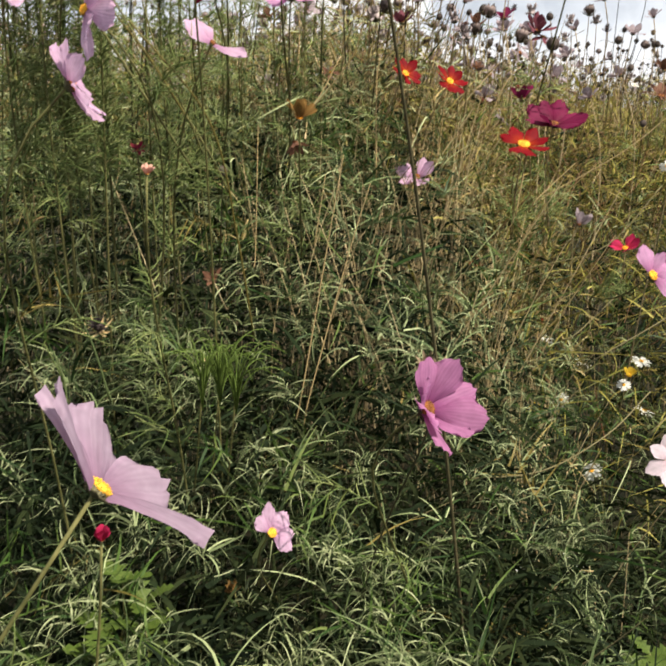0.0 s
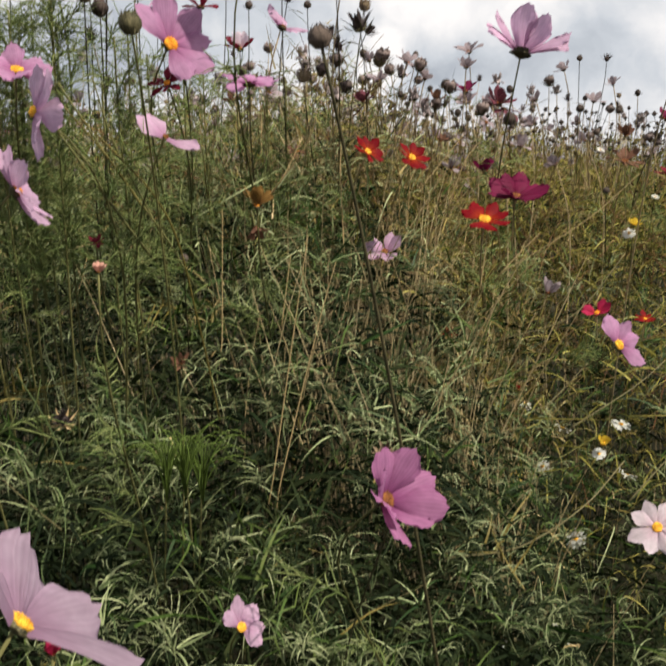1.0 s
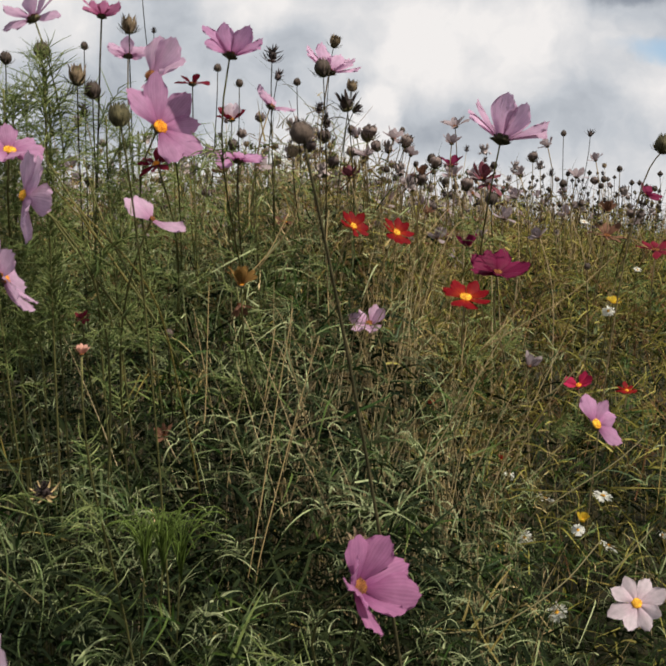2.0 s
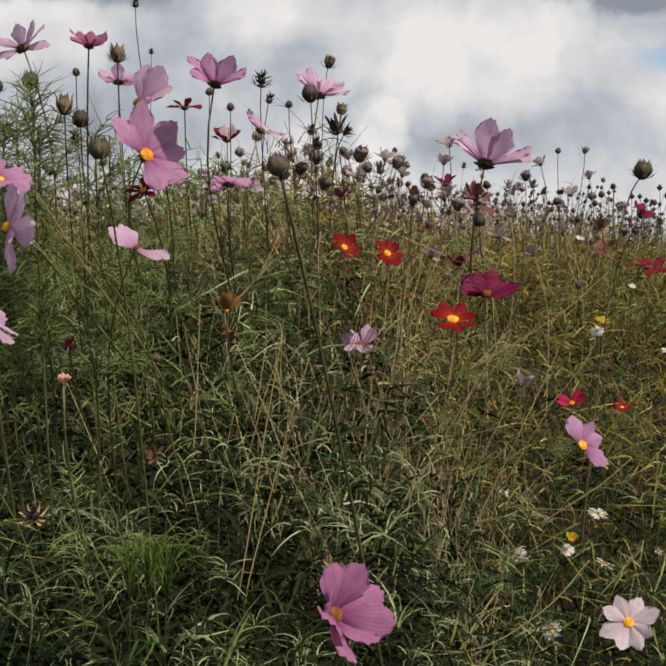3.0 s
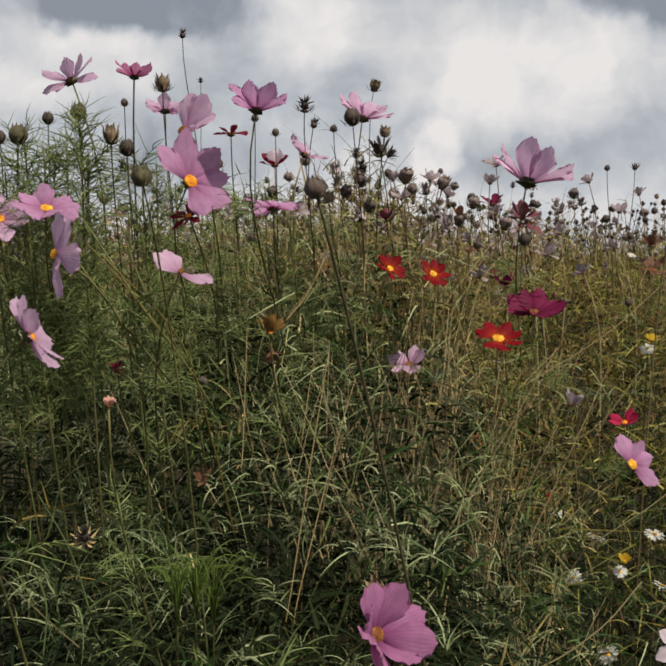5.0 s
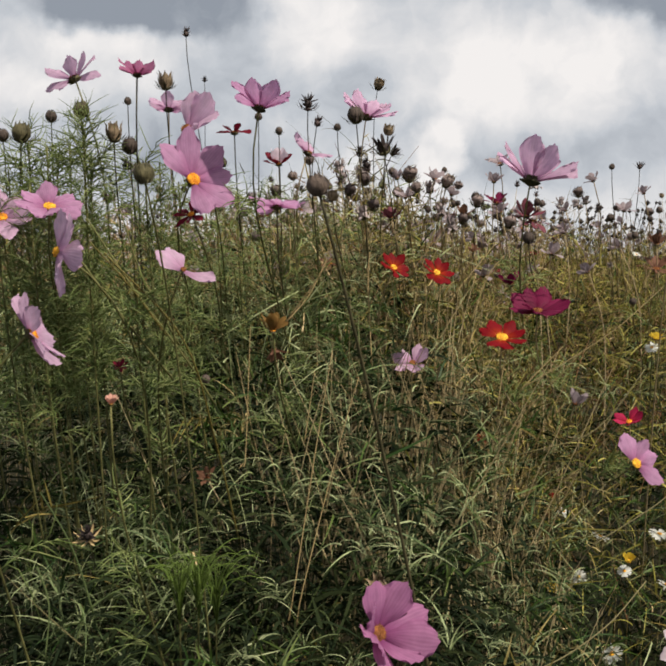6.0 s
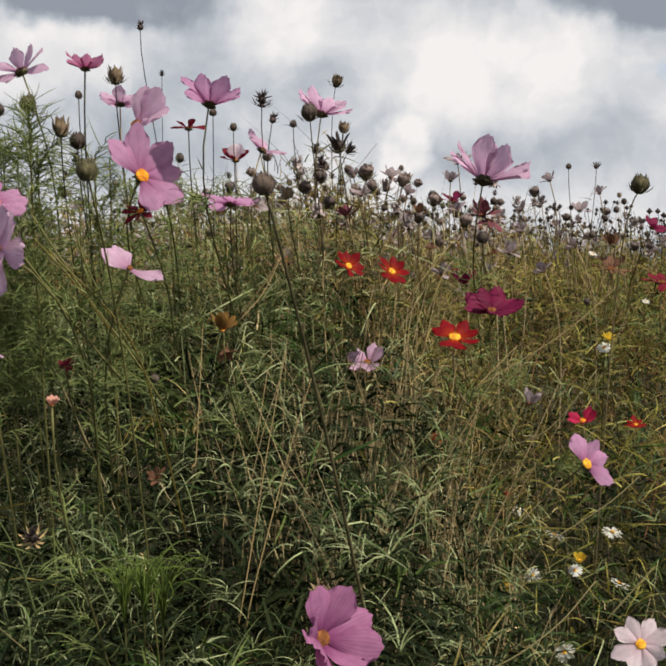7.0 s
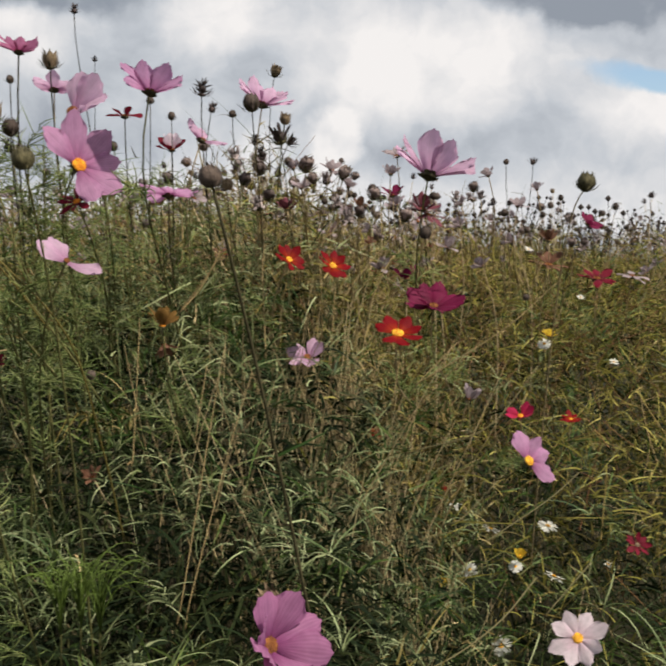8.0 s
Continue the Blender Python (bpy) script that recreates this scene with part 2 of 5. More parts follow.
M["maroon"] = petal_material("maroon_petal", (0.070, 0.005, 0.010), (0.150, 0.008, 0.022), (0.06, 0.004, 0.010), 0.3)
M["red"] = petal_material("red_petal", (0.36, 0.036, 0.004), (0.175, 0.002, 0.006), (0.09, 0.002, 0.003), 0.35)
M["hot_pink"] = petal_material("hot_pink_petal", (0.38, 0.015, 0.035), (0.42, 0.022, 0.08), (0.26, 0.01, 0.04), 0.4)
M["white"] = petal_material("white_ray", (0.80, 0.80, 0.72), (0.84, 0.84, 0.80), (0.74, 0.74, 0.68))
M["yellow"] = petal_material("yellow_ray", (0.56, 0.36, 0.020), (0.66, 0.48, 0.050), (0.44, 0.22, 0.015))
M["faded"] = petal_material("faded_petal", (0.18, 0.13, 0.135), (0.36, 0.30, 0.315), (0.27, 0.18, 0.21), 0.40)
M["mauve"] = petal_material("mauve_petal", (0.26, 0.05, 0.18), (0.50, 0.21, 0.39), (0.28, 0.08, 0.22))
M["ochre"] = petal_material("ochre_petal", (0.13, 0.06, 0.018), (0.21, 0.12, 0.035), (0.12, 0.05, 0.02), 0.25)
M["salmon"] = petal_material("salmon_petal", (0.50, 0.20, 0.14), (0.64, 0.36, 0.28), (0.46, 0.20, 0.16), 0.35)
M["dusky"] = petal_material("dusky_red_petal", (0.075, 0.020, 0.028), (0.150, 0.045, 0.060), (0.08, 0.02, 0.03), 0.22)
M["rust"] = petal_material("rusty_petal", (0.09, 0.04, 0.026), (0.16, 0.080, 0.050), (0.09, 0.035, 0.02), 0.3)

# ---------------------------------------------------------------- mesh helpers


class Geo:
    """Vertices, faces and, where wanted, uv pairs that become one mesh."""

    def __init__(self):
        self.v, self.f, self.uv = [], [], []

    def tube(self, pts, radii, sides=5, close=True):
        pts = [Vector(p) for p in pts]
        base, n = len(self.v), len(pts)
        side = None
        for i, p in enumerate(pts):
            d = (pts[min(i + 1, n - 1)] - pts[max(i - 1, 0)]).normalized()
            if side is None:
                side = d.orthogonal().normalized()
            side = (side - d * side.dot(d)).normalized()
            up = d.cross(side)
            for k in range(sides):
                a = 2 * math.pi * k / sides
                self.v.append(p + (side * math.cos(a) + up * math.sin(a)) * radii[i])
        for i in range(n - 1):
            for k in range(sides):
                a, b = base + i * sides + k, base + i * sides + (k + 1) % sides
                self.f.append((a, b, b + sides, a + sides))
        if close:
            self.f.append(tuple(base + k for k in reversed(range(sides))))
            self.f.append(tuple(base + (n - 1) * sides + k for k in range(sides)))

    def revolve(self, profile, sides, at=Vector(), wobble=0.0, ribs=0, rib=0.0, rng=random):
        """A turned body from (radius, height) pairs round z, with ribs along it."""
        base = len(self.v)
        for r, z in profile:
            for k in range(sides):
                a = 2 * math.pi * k / sides
                q = r * (1 + rib * math.cos(ribs * a)) * (1 + rng.uniform(-wobble, wobble))
                self.v.append(at + Vector((q * math.cos(a), q * math.sin(a), z)))
        for i in range(len(profile) - 1):
            for k in range(sides):
                a, b = base + i * sides + k, base + i * sides + (k + 1) % sides
                self.f.append((a, b, b + sides, a + sides))
        self.f.append(tuple(base + k for k in reversed(range(sides))))
        self.f.append(tuple(base + (len(profile) - 1) * sides + k for k in range(sides)))

    def mesh(self, name, mat, smooth=True):
        me = bpy.data.meshes.new(name)
        me.from_pydata([tuple(v) for v in self.v], [], self.f)
        if self.uv:
            layer = me.uv_layers.new(name="UVMap")
            ids = np.empty(len(me.loops), dtype=np.int32)
            me.loops.foreach_get("vertex_index", ids)
            layer.data.foreach_set("uv", np.array(self.uv, dtype=np.float32)[ids].ravel())
        me.materials.append(mat)
        if smooth:
            me.polygons.foreach_set("use_smooth", [True] * len(me.polygons))
        return me


def part(name, me, parent, m=None, label=""):
    ob = new(name, me)
    ob.parent = parent
    if m is not None:
        ob.matrix_local = m
    return tagged(ob, label)


def base_empty(name, at, label, category, group=""):
    ob = new(name)
    ob.empty_display_size = 0.05
    ob.location = at
    return tagged(ob, label, category, group)


def bezier(p0, p1, p2, p3, n):
    return [p0 * (1 - t) ** 3 + p1 * 3 * t * (1 - t) ** 2 + p2 * 3 * t * t * (1 - t) + p3 * t ** 3 for t in (i / n for i in range(n + 1))]


def frame_of(n, spin=0.0):
    """A turn whose z points along n; without a spin its x points as far upwards as it can."""
    n = Vector(n).normalized()
    x = n.orthogonal().normalized()
    if spin is None:
        x, spin = (Vector((0, 0, 1)) - n * n.z).normalized(), 0.0
    m = Matrix((x, n.cross(x), n)).transposed().to_4x4()
    return m @ Matrix.Rotation(spin, 4, "Z")


# ---------------------------------------------------------------- ground


def ground_height(x, y):
    far = math.hypot(x, y)
    return -0.028 * max(0, far - 5) + 0.03 * noise.noise((x * 0.7, y * 0.7, 0)) * min(1, far)


def make_ground():
    g = Geo()
    rings = [0.0] + [0.25 * 1.17 ** k for k in range(50)]
    sides = 64
    g.v.append(Vector((0, 0, 0)))
    for r in rings[1:]:
        for k in range(sides):
            a = 2 * math.pi * k / sides
            x, y = r * math.cos(a), r * math.sin(a)
            g.v.append(Vector((x, y, ground_height(x, y))))
    for k in range(sides):
        g.f.append((0, 1 + k, 1 + (k + 1) % sides))
    for i in range(len(rings) - 2):
        for k in range(sides):
            a, b = 1 + i * sides + k, 1 + i * sides + (k + 1) % sides
            g.f.append((a, a + sides, b + sides, b))
    tagged(new("ground", g.mesh("ground", M["soil"])), "dark meadow soil under dense plants", "ground", kind="structure")


make_ground()

# ---------------------------------------------------------------- the mat of leaves and straw


def mat_height(x, y):
    """Height of the top of the tangle of leaves, over arrays of places."""
    left = np.interp(y, [-6, -2, -1.2, -0.9, 0.2, 0.45, 0.8, 1.1, 1.4, 1.7, 2.0, 2.5, 4, 6, 9, 14, 40], [0.9, 0.8, 0.4, 0.12, 0.12, 0.42, 0.53, 0.71, 0.89, 1.02, 1.07, 1.06, 0.95, 0.89, 0.80, 0.66, 0.0])
    left = left - 0.05 * np.clip((y - 1.3) / 0.5, 0, 1) * np.clip((-0.16 - x / np.maximum(y, 0.5)) / 0.08, 0, 1)
    right = np.interp(y, [-6, -2, -1.2, -0.9, 0.2, 0.45, 1.2, 1.45, 1.7, 2.0, 2.5, 3.5, 6, 9, 14, 40], [0.9, 0.8, 0.4, 0.12, 0.12, 0.33, 0.38, 0.46, 0.63, 0.83, 0.97, 1.02, 1.00, 0.91, 0.76, 0.0])
    right = right - 0.05 * np.clip((y - 1.6) / 0.5, 0, 1) * np.clip((x / np.maximum(y, 0.5) - 0.24) / 0.06, 0, 1)
    s = np.clip((x - y * 0.02 + 0.05) / 0.40, 0, 1)
    s = s * s * (3 - 2 * s)
    lump = 0.05 * np.sin(x * 9 + 2.1 * np.sin(y * 5)) * np.cos(y * 8 + 1.7 * np.sin(x * 6)) + 0.03 * np.sin(x * 23 + y * 17)
    return left * (1 - s) + right * s + lump


rng = np.random.default_rng(7)


def spread(count, y0, y1, power, half=0.52, centre=0.03):
    """Places over the wedge of meadow ahead; a higher power crowds them towards the front."""
    u = rng.random(count)
    y = (y0 ** (1 - power) + u * (y1 ** (1 - power) - y0 ** (1 - power))) ** (1 / (1 - power))
    x = y * (centre + half * (2 * rng.random(count) - 1)) + 0.12 * rng.standard_normal(count)
    return x, y


def ribbons(name, mat, root, way, length, droop, width, steps, label, curl=0.0, bow=None):
    """Many thin curved blades joined into one mesh: they leave root along way and bend towards the ground, by the angles bow where these are given."""
    n = len(root)
    t = np.linspace(0, 1, steps + 1)
    side = np.cross(way, rng.standard_normal((n, 3)))
    side /= np.linalg.norm(side, axis=1, keepdims=True) + 1e-9
    bend = np.cross(side, way)
    if bow is None:
        pts = root[:, None] + way[:, None] * (length[:, None] * t)[..., None]
        pts[..., 2] -= (droop * length)[:, None] * t ** 2
    else:
        down = np.array([0, 0, -1.0]) + 0.45 * rng.standard_normal((n, 3))
        down = unit(down - way * (down * way).sum(1, keepdims=True))
        pts = root[:, None] + way[:, None] * (length / bow)[:, None, None] * np.sin(bow[:, None] * t)[..., None]
        pts += down[:, None] * (length / bow)[:, None, None] * (1 - np.cos(bow[:, None] * t))[..., None]
    pts += bend[:, None] * ((curl * length * rng.standard_normal(n))[:, None] * t ** 2)[..., None]
    w = width[:, None] * np.clip(1.05 - t ** 2.2, 0.12, 1) * 0.5
    v = np.stack([pts - side[:, None] * w[..., None], pts + side[:, None] * w[..., None]], 2).reshape(-1, 3)
    k = np.arange(n)[:, None] * 2 * (steps + 1) + np.arange(steps)[None] * 2
    f = np.stack([k, k + 1, k + 3, k + 2], -1).reshape(-1, 4)
    me = bpy.data.meshes.new(name)
    me.vertices.add(len(v))
    me.vertices.foreach_set("co", v.astype(np.float32).ravel())
    me.loops.add(f.size)
    me.loops.foreach_set("vertex_index", f.astype(np.int32).ravel())
    me.polygons.add(len(f))
    me.polygons.foreach_set("loop_start", np.arange(0, f.size, 4, dtype=np.int32))
    me.update(calc_edges=True)
    me.materials.append(mat)
    return tagged(new(name, me), label, name.split("_")[-1], kind="stuff")


def unit(a):
    return a / (np.linalg.norm(a, axis=1, keepdims=True) + 1e-9)


def free_of_path(x, y, z):
    """Keeps the standing place of the walk clear of leaves."""
    return (x ** 2 + y ** 2 + (0.6 * (z - 1.02)) ** 2 > 0.45 ** 2) & ((z < 0.60) | (np.hypot(x, y) > 0.62))


def clumped(x, y, z, gap):
    """Which places lie in tufts rather than in the gaps between them."""
    a = np.sin(x * 21 + 3 * np.sin(y * 13 + z * 7)) + np.sin(y * 19 + 2.5 * np.sin(x * 11)) + np.sin(z * 24 + 2 * np.sin(x * 17 + y * 9)) + 0.9 * np.sin(x * 47 + y * 31 + z * 29)
    return a + 0.8 * rng.standard_normal(len(x)) > gap - 0.5 + 1.9 * np.clip((1.7 - y) / 0.7, 0, 1)


def threads(name, mat, count, y0, y1, power, label, depth=0.22, size=(0.05, 0.13), width=(0.0012, 0.0024), up=0.5, droop=(0.1, 0.7), curl=0.35, steps=4, half=0.52, gap=-9.0, keep=None, lift=0.0):
    x, y = spread(count, y0, y1, power, half)
    z = mat_height(x, y) + lift - depth * rng.random(count) ** 1.5 + 0.03 * rng.standard_normal(count)
    ok = free_of_path(x, y, z) & clumped(x, y, z, gap)
    if keep is not None:
        ok &= rng.random(count) < keep(x, y)
    x, y, z = x[ok], y[ok], z[ok]
    n = len(x)
    way = rng.standard_normal((n, 3))
    way[:, 2] = np.abs(way[:, 2]) * 0.6 + up
    length = rng.uniform(*size, n)
    return ribbons(name, mat, np.stack([x, y, z], 1), unit(way), length, rng.uniform(*droop, n), rng.uniform(*width, n), steps, label, curl)


def pinnate(name, mat, count, y0, y1, power, label, depth=0.25, half=0.52, gap=-9.0, keep=None):
    """Feathery cosmos leaves: a thin midrib with pairs of thread leaflets, joined into one mesh."""
    x, y = spread(count, y0, y1, power, half)
    z = mat_height(x, y) - depth * rng.random(count) ** 1.4 + 0.02
    ok = free_of_path(x, y, z) & clumped(x, y, z, gap)
    if keep is not None:
        ok &= rng.random(count) < keep(x, y)
    root = np.stack([x, y, z], 1)[ok]
    n = len(root)
    way = rng.standard_normal((n, 3))
    way[:, 2] = np.abs(way[:, 2]) * 0.5 + 0.45
    way = unit(way)
    length = rng.uniform(0.06, 0.14, n)
    droop = rng.uniform(0.1, 0.6, n)
    side = unit(np.cross(way, rng.standard_normal((n, 3))))
    roots, ways, lens = [root], [way], [length]
    drops, wide = [droop], [np.full(n, 0.0020)]
    for k in range(5):
        at = 0.25 + 0.17 * k
        p = root + way * (length * at)[:, None]
        p[:, 2] -= droop * length * at ** 2
        for s in (-1, 1):
            d = unit(way * 0.8 + side * s * 0.8 + 0.25 * rng.standard_normal((n, 3)))
            roots.append(p), ways.append(d), lens.append(length * rng.uniform(0.28, 0.6, n) * (1.15 - 0.4 * at))
            drops.append(rng.uniform(0, 0.5, n)), wide.append(rng.uniform(0.0016, 0.0028, n))
    return ribbons(name, mat, np.concatenate(roots), np.concatenate(ways), np.concatenate(lens), np.concatenate(drops), np.concatenate(wide), 3, label, 0.45)


def tufts(name, mat, count, y0, y1, power, label, blades=8, size=(0.035, 0.100), width=(0.0011, 0.0026), bow=(0.7, 2.9), half=0.52, depth=0.12, gap=-9.0, keep=None):
    """Whorls of slender leaves that spring from one node and arch over on all sides, joined into one mesh."""
    x, y = spread(count, y0, y1, power, half)
    z = mat_height(x, y) + 0.02 - depth * rng.random(count)
    ok = free_of_path(x, y, z) & clumped(x, y, z, gap)
    if keep is not None:
        ok &= rng.random(count) < keep(x, y)
    node = np.repeat(np.stack([x, y, z], 1)[ok], blades, 0)
    n = len(node)
    turn, rise = rng.uniform(0, 2 * math.pi, n), rng.uniform(0.15, 1.35, n)
    way = np.stack([np.cos(turn) * np.cos(rise), np.sin(turn) * np.cos(rise), np.sin(rise)], 1)
    node = node + way * rng.uniform(0, 0.008, n)[:, None]
    big = np.repeat(rng.uniform(0.65, 1.15, n // blades), blades)
    return ribbons(name, mat, node, way, big * rng.uniform(*size, n), np.zeros(n), rng.uniform(*width, n), 6, label, 0.25, rng.uniform(*bow, n))


def straws(name, mat, count, y0, y1, power, label, size=(0.12, 0.40), width=(0.0010, 0.0022), lean=0.35, above=0.06, half=0.52, keep=None):
    """Upright dry stalks as slim three-sided rods, joined into one mesh."""
    x, y = spread(count, y0, y1, power, half)
    length = rng.uniform(*size, count)
    top = mat_height(x, y) + rng.uniform(-0.10, above, count)
    way = rng.standard_normal((count, 3)) * lean
    way[:, 2] = 1
    way = unit(way)
    z = top - length * way[:, 2]
    ok = free_of_path(x, y, top) & free_of_path(x, y, z)
    if keep is not None:
        ok &= rng.random(count) < keep(x, y)
    x, y, z, length, way = x[ok], y[ok], z[ok], length[ok], way[ok]
    n, steps, sides = len(x), 4, 3
    t = np.linspace(0, 1, steps + 1)
    pts = np.stack([x, y, z], 1)[:, None] + way[:, None] * (length[:, None] * t)[..., None]
    bow = rng.standard_normal((n, 3)) * 0.16
    bow[:, 2] *= 0.3
    pts += bow[:, None] * (length[:, None] * t ** 2)[..., None]
    s = unit(np.cross(way, rng.standard_normal((n, 3))))
    u = np.cross(s, way)
    r = 0.5 * rng.uniform(*width, n)[:, None] * (1 - 0.55 * t)
    ring = [pts + (s[:, None] * math.cos(2 * math.pi * k / sides) + u[:, None] * math.sin(2 * math.pi * k / sides)) * r[..., None] for k in range(sides)]
    v = np.stack(ring, 2).reshape(-1, 3)
    b = np.arange(n)[:, None, None] * (steps + 1) * sides + np.arange(steps)[None, :, None] * sides
    k = np.arange(sides)[None, None]
    a, c = b + k, b + (k + 1) % sides
    f = np.stack([a, c, c + sides, a + sides], -1).reshape(-1, 4)
    me = bpy.data.meshes.new(name)
    me.vertices.add(len(v))
    me.vertices.foreach_set("co", v.astype(np.float32).ravel())
    me.loops.add(f.size)
    me.loops.foreach_set("vertex_index", f.astype(np.int32).ravel())
    me.polygons.add(len(f))
    me.polygons.foreach_set("loop_start", np.arange(0, f.size, 4, dtype=np.int32))
    me.update(calc_edges=True)
    me.materials.append(mat)
    return tagged(new(name, me), label, "straw", kind="stuff")


def dryness(x, y):
    """0 in the green low front, 1 where the plants behind and beside have withered."""
    side = 1.9 * np.exp(-((x / y - 0.06) / 0.16) ** 2)
    return np.clip(0.55 * (y - 1.20) + 0.10 * side + 0.22 * np.sin(x * 7 + y * 4) - 0.05 - 0.45 * np.clip((x / y - 0.10) / 0.2, 0, 1) - 0.55 * np.clip((-0.06 - x / y) / 0.14, 0, 1), 0, 1)


def green(x, y):
    return 1.0 - 0.85 * dryness(x, y)


def dry(x, y):
    return 0.06 + 0.94 * dryness(x, y)


# Low leaves in near-black green: the shade of the gaps is put into their colour
M["undergrowth"] = leaf_material("undergrowth_gap_shade", [(0.2, (0.006, 0.014, 0.004)), (0.6, (0.016, 0.030, 0.008)), (1.0, (0.040, 0.048, 0.014))], 0.08, 0.9, 3.0, tint=(0.42, 0.46, 0.34))
threads("undergrowth_leaves", M["undergrowth"], 44000, 0.55, 3.6, 1.6, "leaves beneath the tangle, coloured near-black as gap shade", lift=-0.06, depth=0.34, size=(0.04, 0.10), width=(0.002, 0.006), up=0.4, droop=(0.3, 1.0), curl=0.5)
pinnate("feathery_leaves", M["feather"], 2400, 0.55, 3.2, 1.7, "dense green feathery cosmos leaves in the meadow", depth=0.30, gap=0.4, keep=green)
pinnate("withered_feathery_leaves", M["olive"], 3200, 0.6, 4.0, 1.5, "withering olive-brown feathery cosmos leaves", depth=0.30, gap=0.2, keep=dry)
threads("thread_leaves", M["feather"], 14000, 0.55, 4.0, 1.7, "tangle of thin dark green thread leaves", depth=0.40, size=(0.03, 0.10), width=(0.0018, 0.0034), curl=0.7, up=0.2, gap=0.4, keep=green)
threads("olive_threads", M["olive"], 13000, 0.6, 4.5, 1.5, "tangle of thin dry olive threads", depth=0.36, size=(0.03, 0.10), width=(0.0018, 0.0034), curl=0.8, up=0.2, gap=0.2, keep=dry)
threads("grass_blades", M["grass"], 8000, 0.55, 2.6, 1.8, "arching grey-green grass blades", depth=0.18, size=(0.04, 0.12), width=(0.0015, 0.0030), droop=(0.6, 1.5), curl=0.5, up=0.55, steps=7, gap=0.3, keep=lambda x, y: (0.25 + 0.75 * green(x, y)) * np.clip(1.05 - 2.2 * x / y, 0.35, 1))
M["pale_thread"] = leaf_material("pale_leaf_thread", [(0.15, (0.10, 0.115, 0.050)), (0.5, (0.26, 0.275, 0.145)), (0.85, (0.44, 0.44, 0.28)), (1.0, (0.58, 0.57, 0.40))], 0.2, noise_scale=3.0, tint=(0.56, 0.62, 0.47))
threads("curled_leaf_threads", M["pale_thread"], 9500, 1.1, 2.3, 1.4, "curled pale green leaf threads over the tangle", depth=0.20, lift=0.07, size=(0.025, 0.075), width=(0.0013, 0.0024), droop=(0.2, 1.4), curl=1.3, up=0.4, steps=6, gap=-0.3, keep=lambda x, y: np.clip(0.75 - 1.6 * (x / y + 0.05), 0.12, 1) * np.clip((y - 1.05) / 0.5, 0.25, 1))
M["tuft_green"] = leaf_material("tuft_green", [(0.15, (0.014, 0.034, 0.012)), (0.40, (0.062, 0.100, 0.042)), (0.62, (0.22, 0.25, 0.14)), (0.9, (0.50, 0.50, 0.34))], 0.22, noise_scale=4.0, tint=(0.60, 0.68, 0.50))
M["tuft_olive"] = leaf_material("tuft_olive", [(0.15, (0.040, 0.040, 0.012)), (0.45, (0.150, 0.140, 0.052)), (0.7, (0.36, 0.33, 0.17)), (0.95, (0.56, 0.50, 0.30))], 0.2, noise_scale=4.0, tint=(0.66, 0.57, 0.43))
tufts("arching_leaf_tufts", M["tuft_green"], 1500, 0.6, 2.0, 1.5, "whorls of slender arching green leaves over the tangle", size=(0.045, 0.125), width=(0.0012, 0.0029), gap=0.2, keep=lambda x, y: green(x, y) * np.clip(0.9 - 2.2 * x / y, 0.14, 1))
M["grey_tuft"] = leaf_material("grey_green_tuft", [(0.15, (0.030, 0.045, 0.020)), (0.40, (0.120, 0.150, 0.080)), (0.62, (0.30, 0.32, 0.20)), (0.9, (0.52, 0.52, 0.38))], 0.2, noise_scale=4.0, tint=(0.55, 0.60, 0.44))
tufts("curly_leaf_tufts", M["grey_tuft"], 5000, 0.6, 1.9, 1.6, "small whorls of curly grey-green thread leaves", blades=6, size=(0.018, 0.055), width=(0.0008, 0.0018), bow=(0.9, 3.3), depth=0.10, gap=-0.9, keep=lambda x, y: green(x, y) * np.clip(0.9 - 1.6 * x / y, 0.25, 1))
tufts("fading_leaf_tufts", M["tuft_olive"], 3300, 0.8, 2.4, 1.4, "whorls of slender fading olive leaves over the tangle", size=(0.03, 0.08), gap=0.2, keep=lambda x, y: dry(x, y) * np.clip((y - 0.95) / 0.35, 0.1, 1))
threads("dry_curls", M["straw"], 6000, 1.0, 3.2, 1.6, "curled pale dry leaf threads", depth=0.14, size=(0.03, 0.10), width=(0.0013, 0.0025), droop=(0.3, 1.3), curl=0.8, up=0.4, steps=6, gap=0.5, keep=lambda x, y: (0.12 + 0.55 * dry(x, y)) * np.clip((y - 1.0) / 0.6, 0.2, 1))
straws("dry_straw", M["straw"], 3600, 1.2, 3.5, 1.4, "thin upright pale dry straw stalks", width=(0.0016, 0.0032), lean=0.32, size=(0.10, 0.40), above=0.08, keep=lambda x, y: dry(x, y) * np.clip((y - 1.2) / 0.4, 0.1, 1) * (1 - 0.6 * np.clip((x / y - 0.10) / 0.1, 0, 1)))
straws("tall_straw", M["pale_stem"], 950, 1.15, 2.0, 1.2, "long pale stalks standing over the tangle", width=(0.0018, 0.0030), lean=0.20, size=(0.16, 0.42), above=0.10, half=0.42, keep=lambda x, y: np.exp(-((x / y - 0.04) / 0.16) ** 2))
straws("low_straw", M["shaded_stem"], 40, 0.6, 1.1, 1.2, "scattered pale dry straw low in the meadow", width=(0.0012, 0.0022), lean=0.6, size=(0.06, 0.20))
straws("withered_stalks", M["olive"], 2400, 1.4, 6.0, 1.3, "thin upright withered brown stalks", size=(0.10, 0.36), above=0.09, lean=0.45, width=(0.0014, 0.0028), keep=lambda x, y: np.clip((y - 1.4) / 0.5, 0.05, 1))
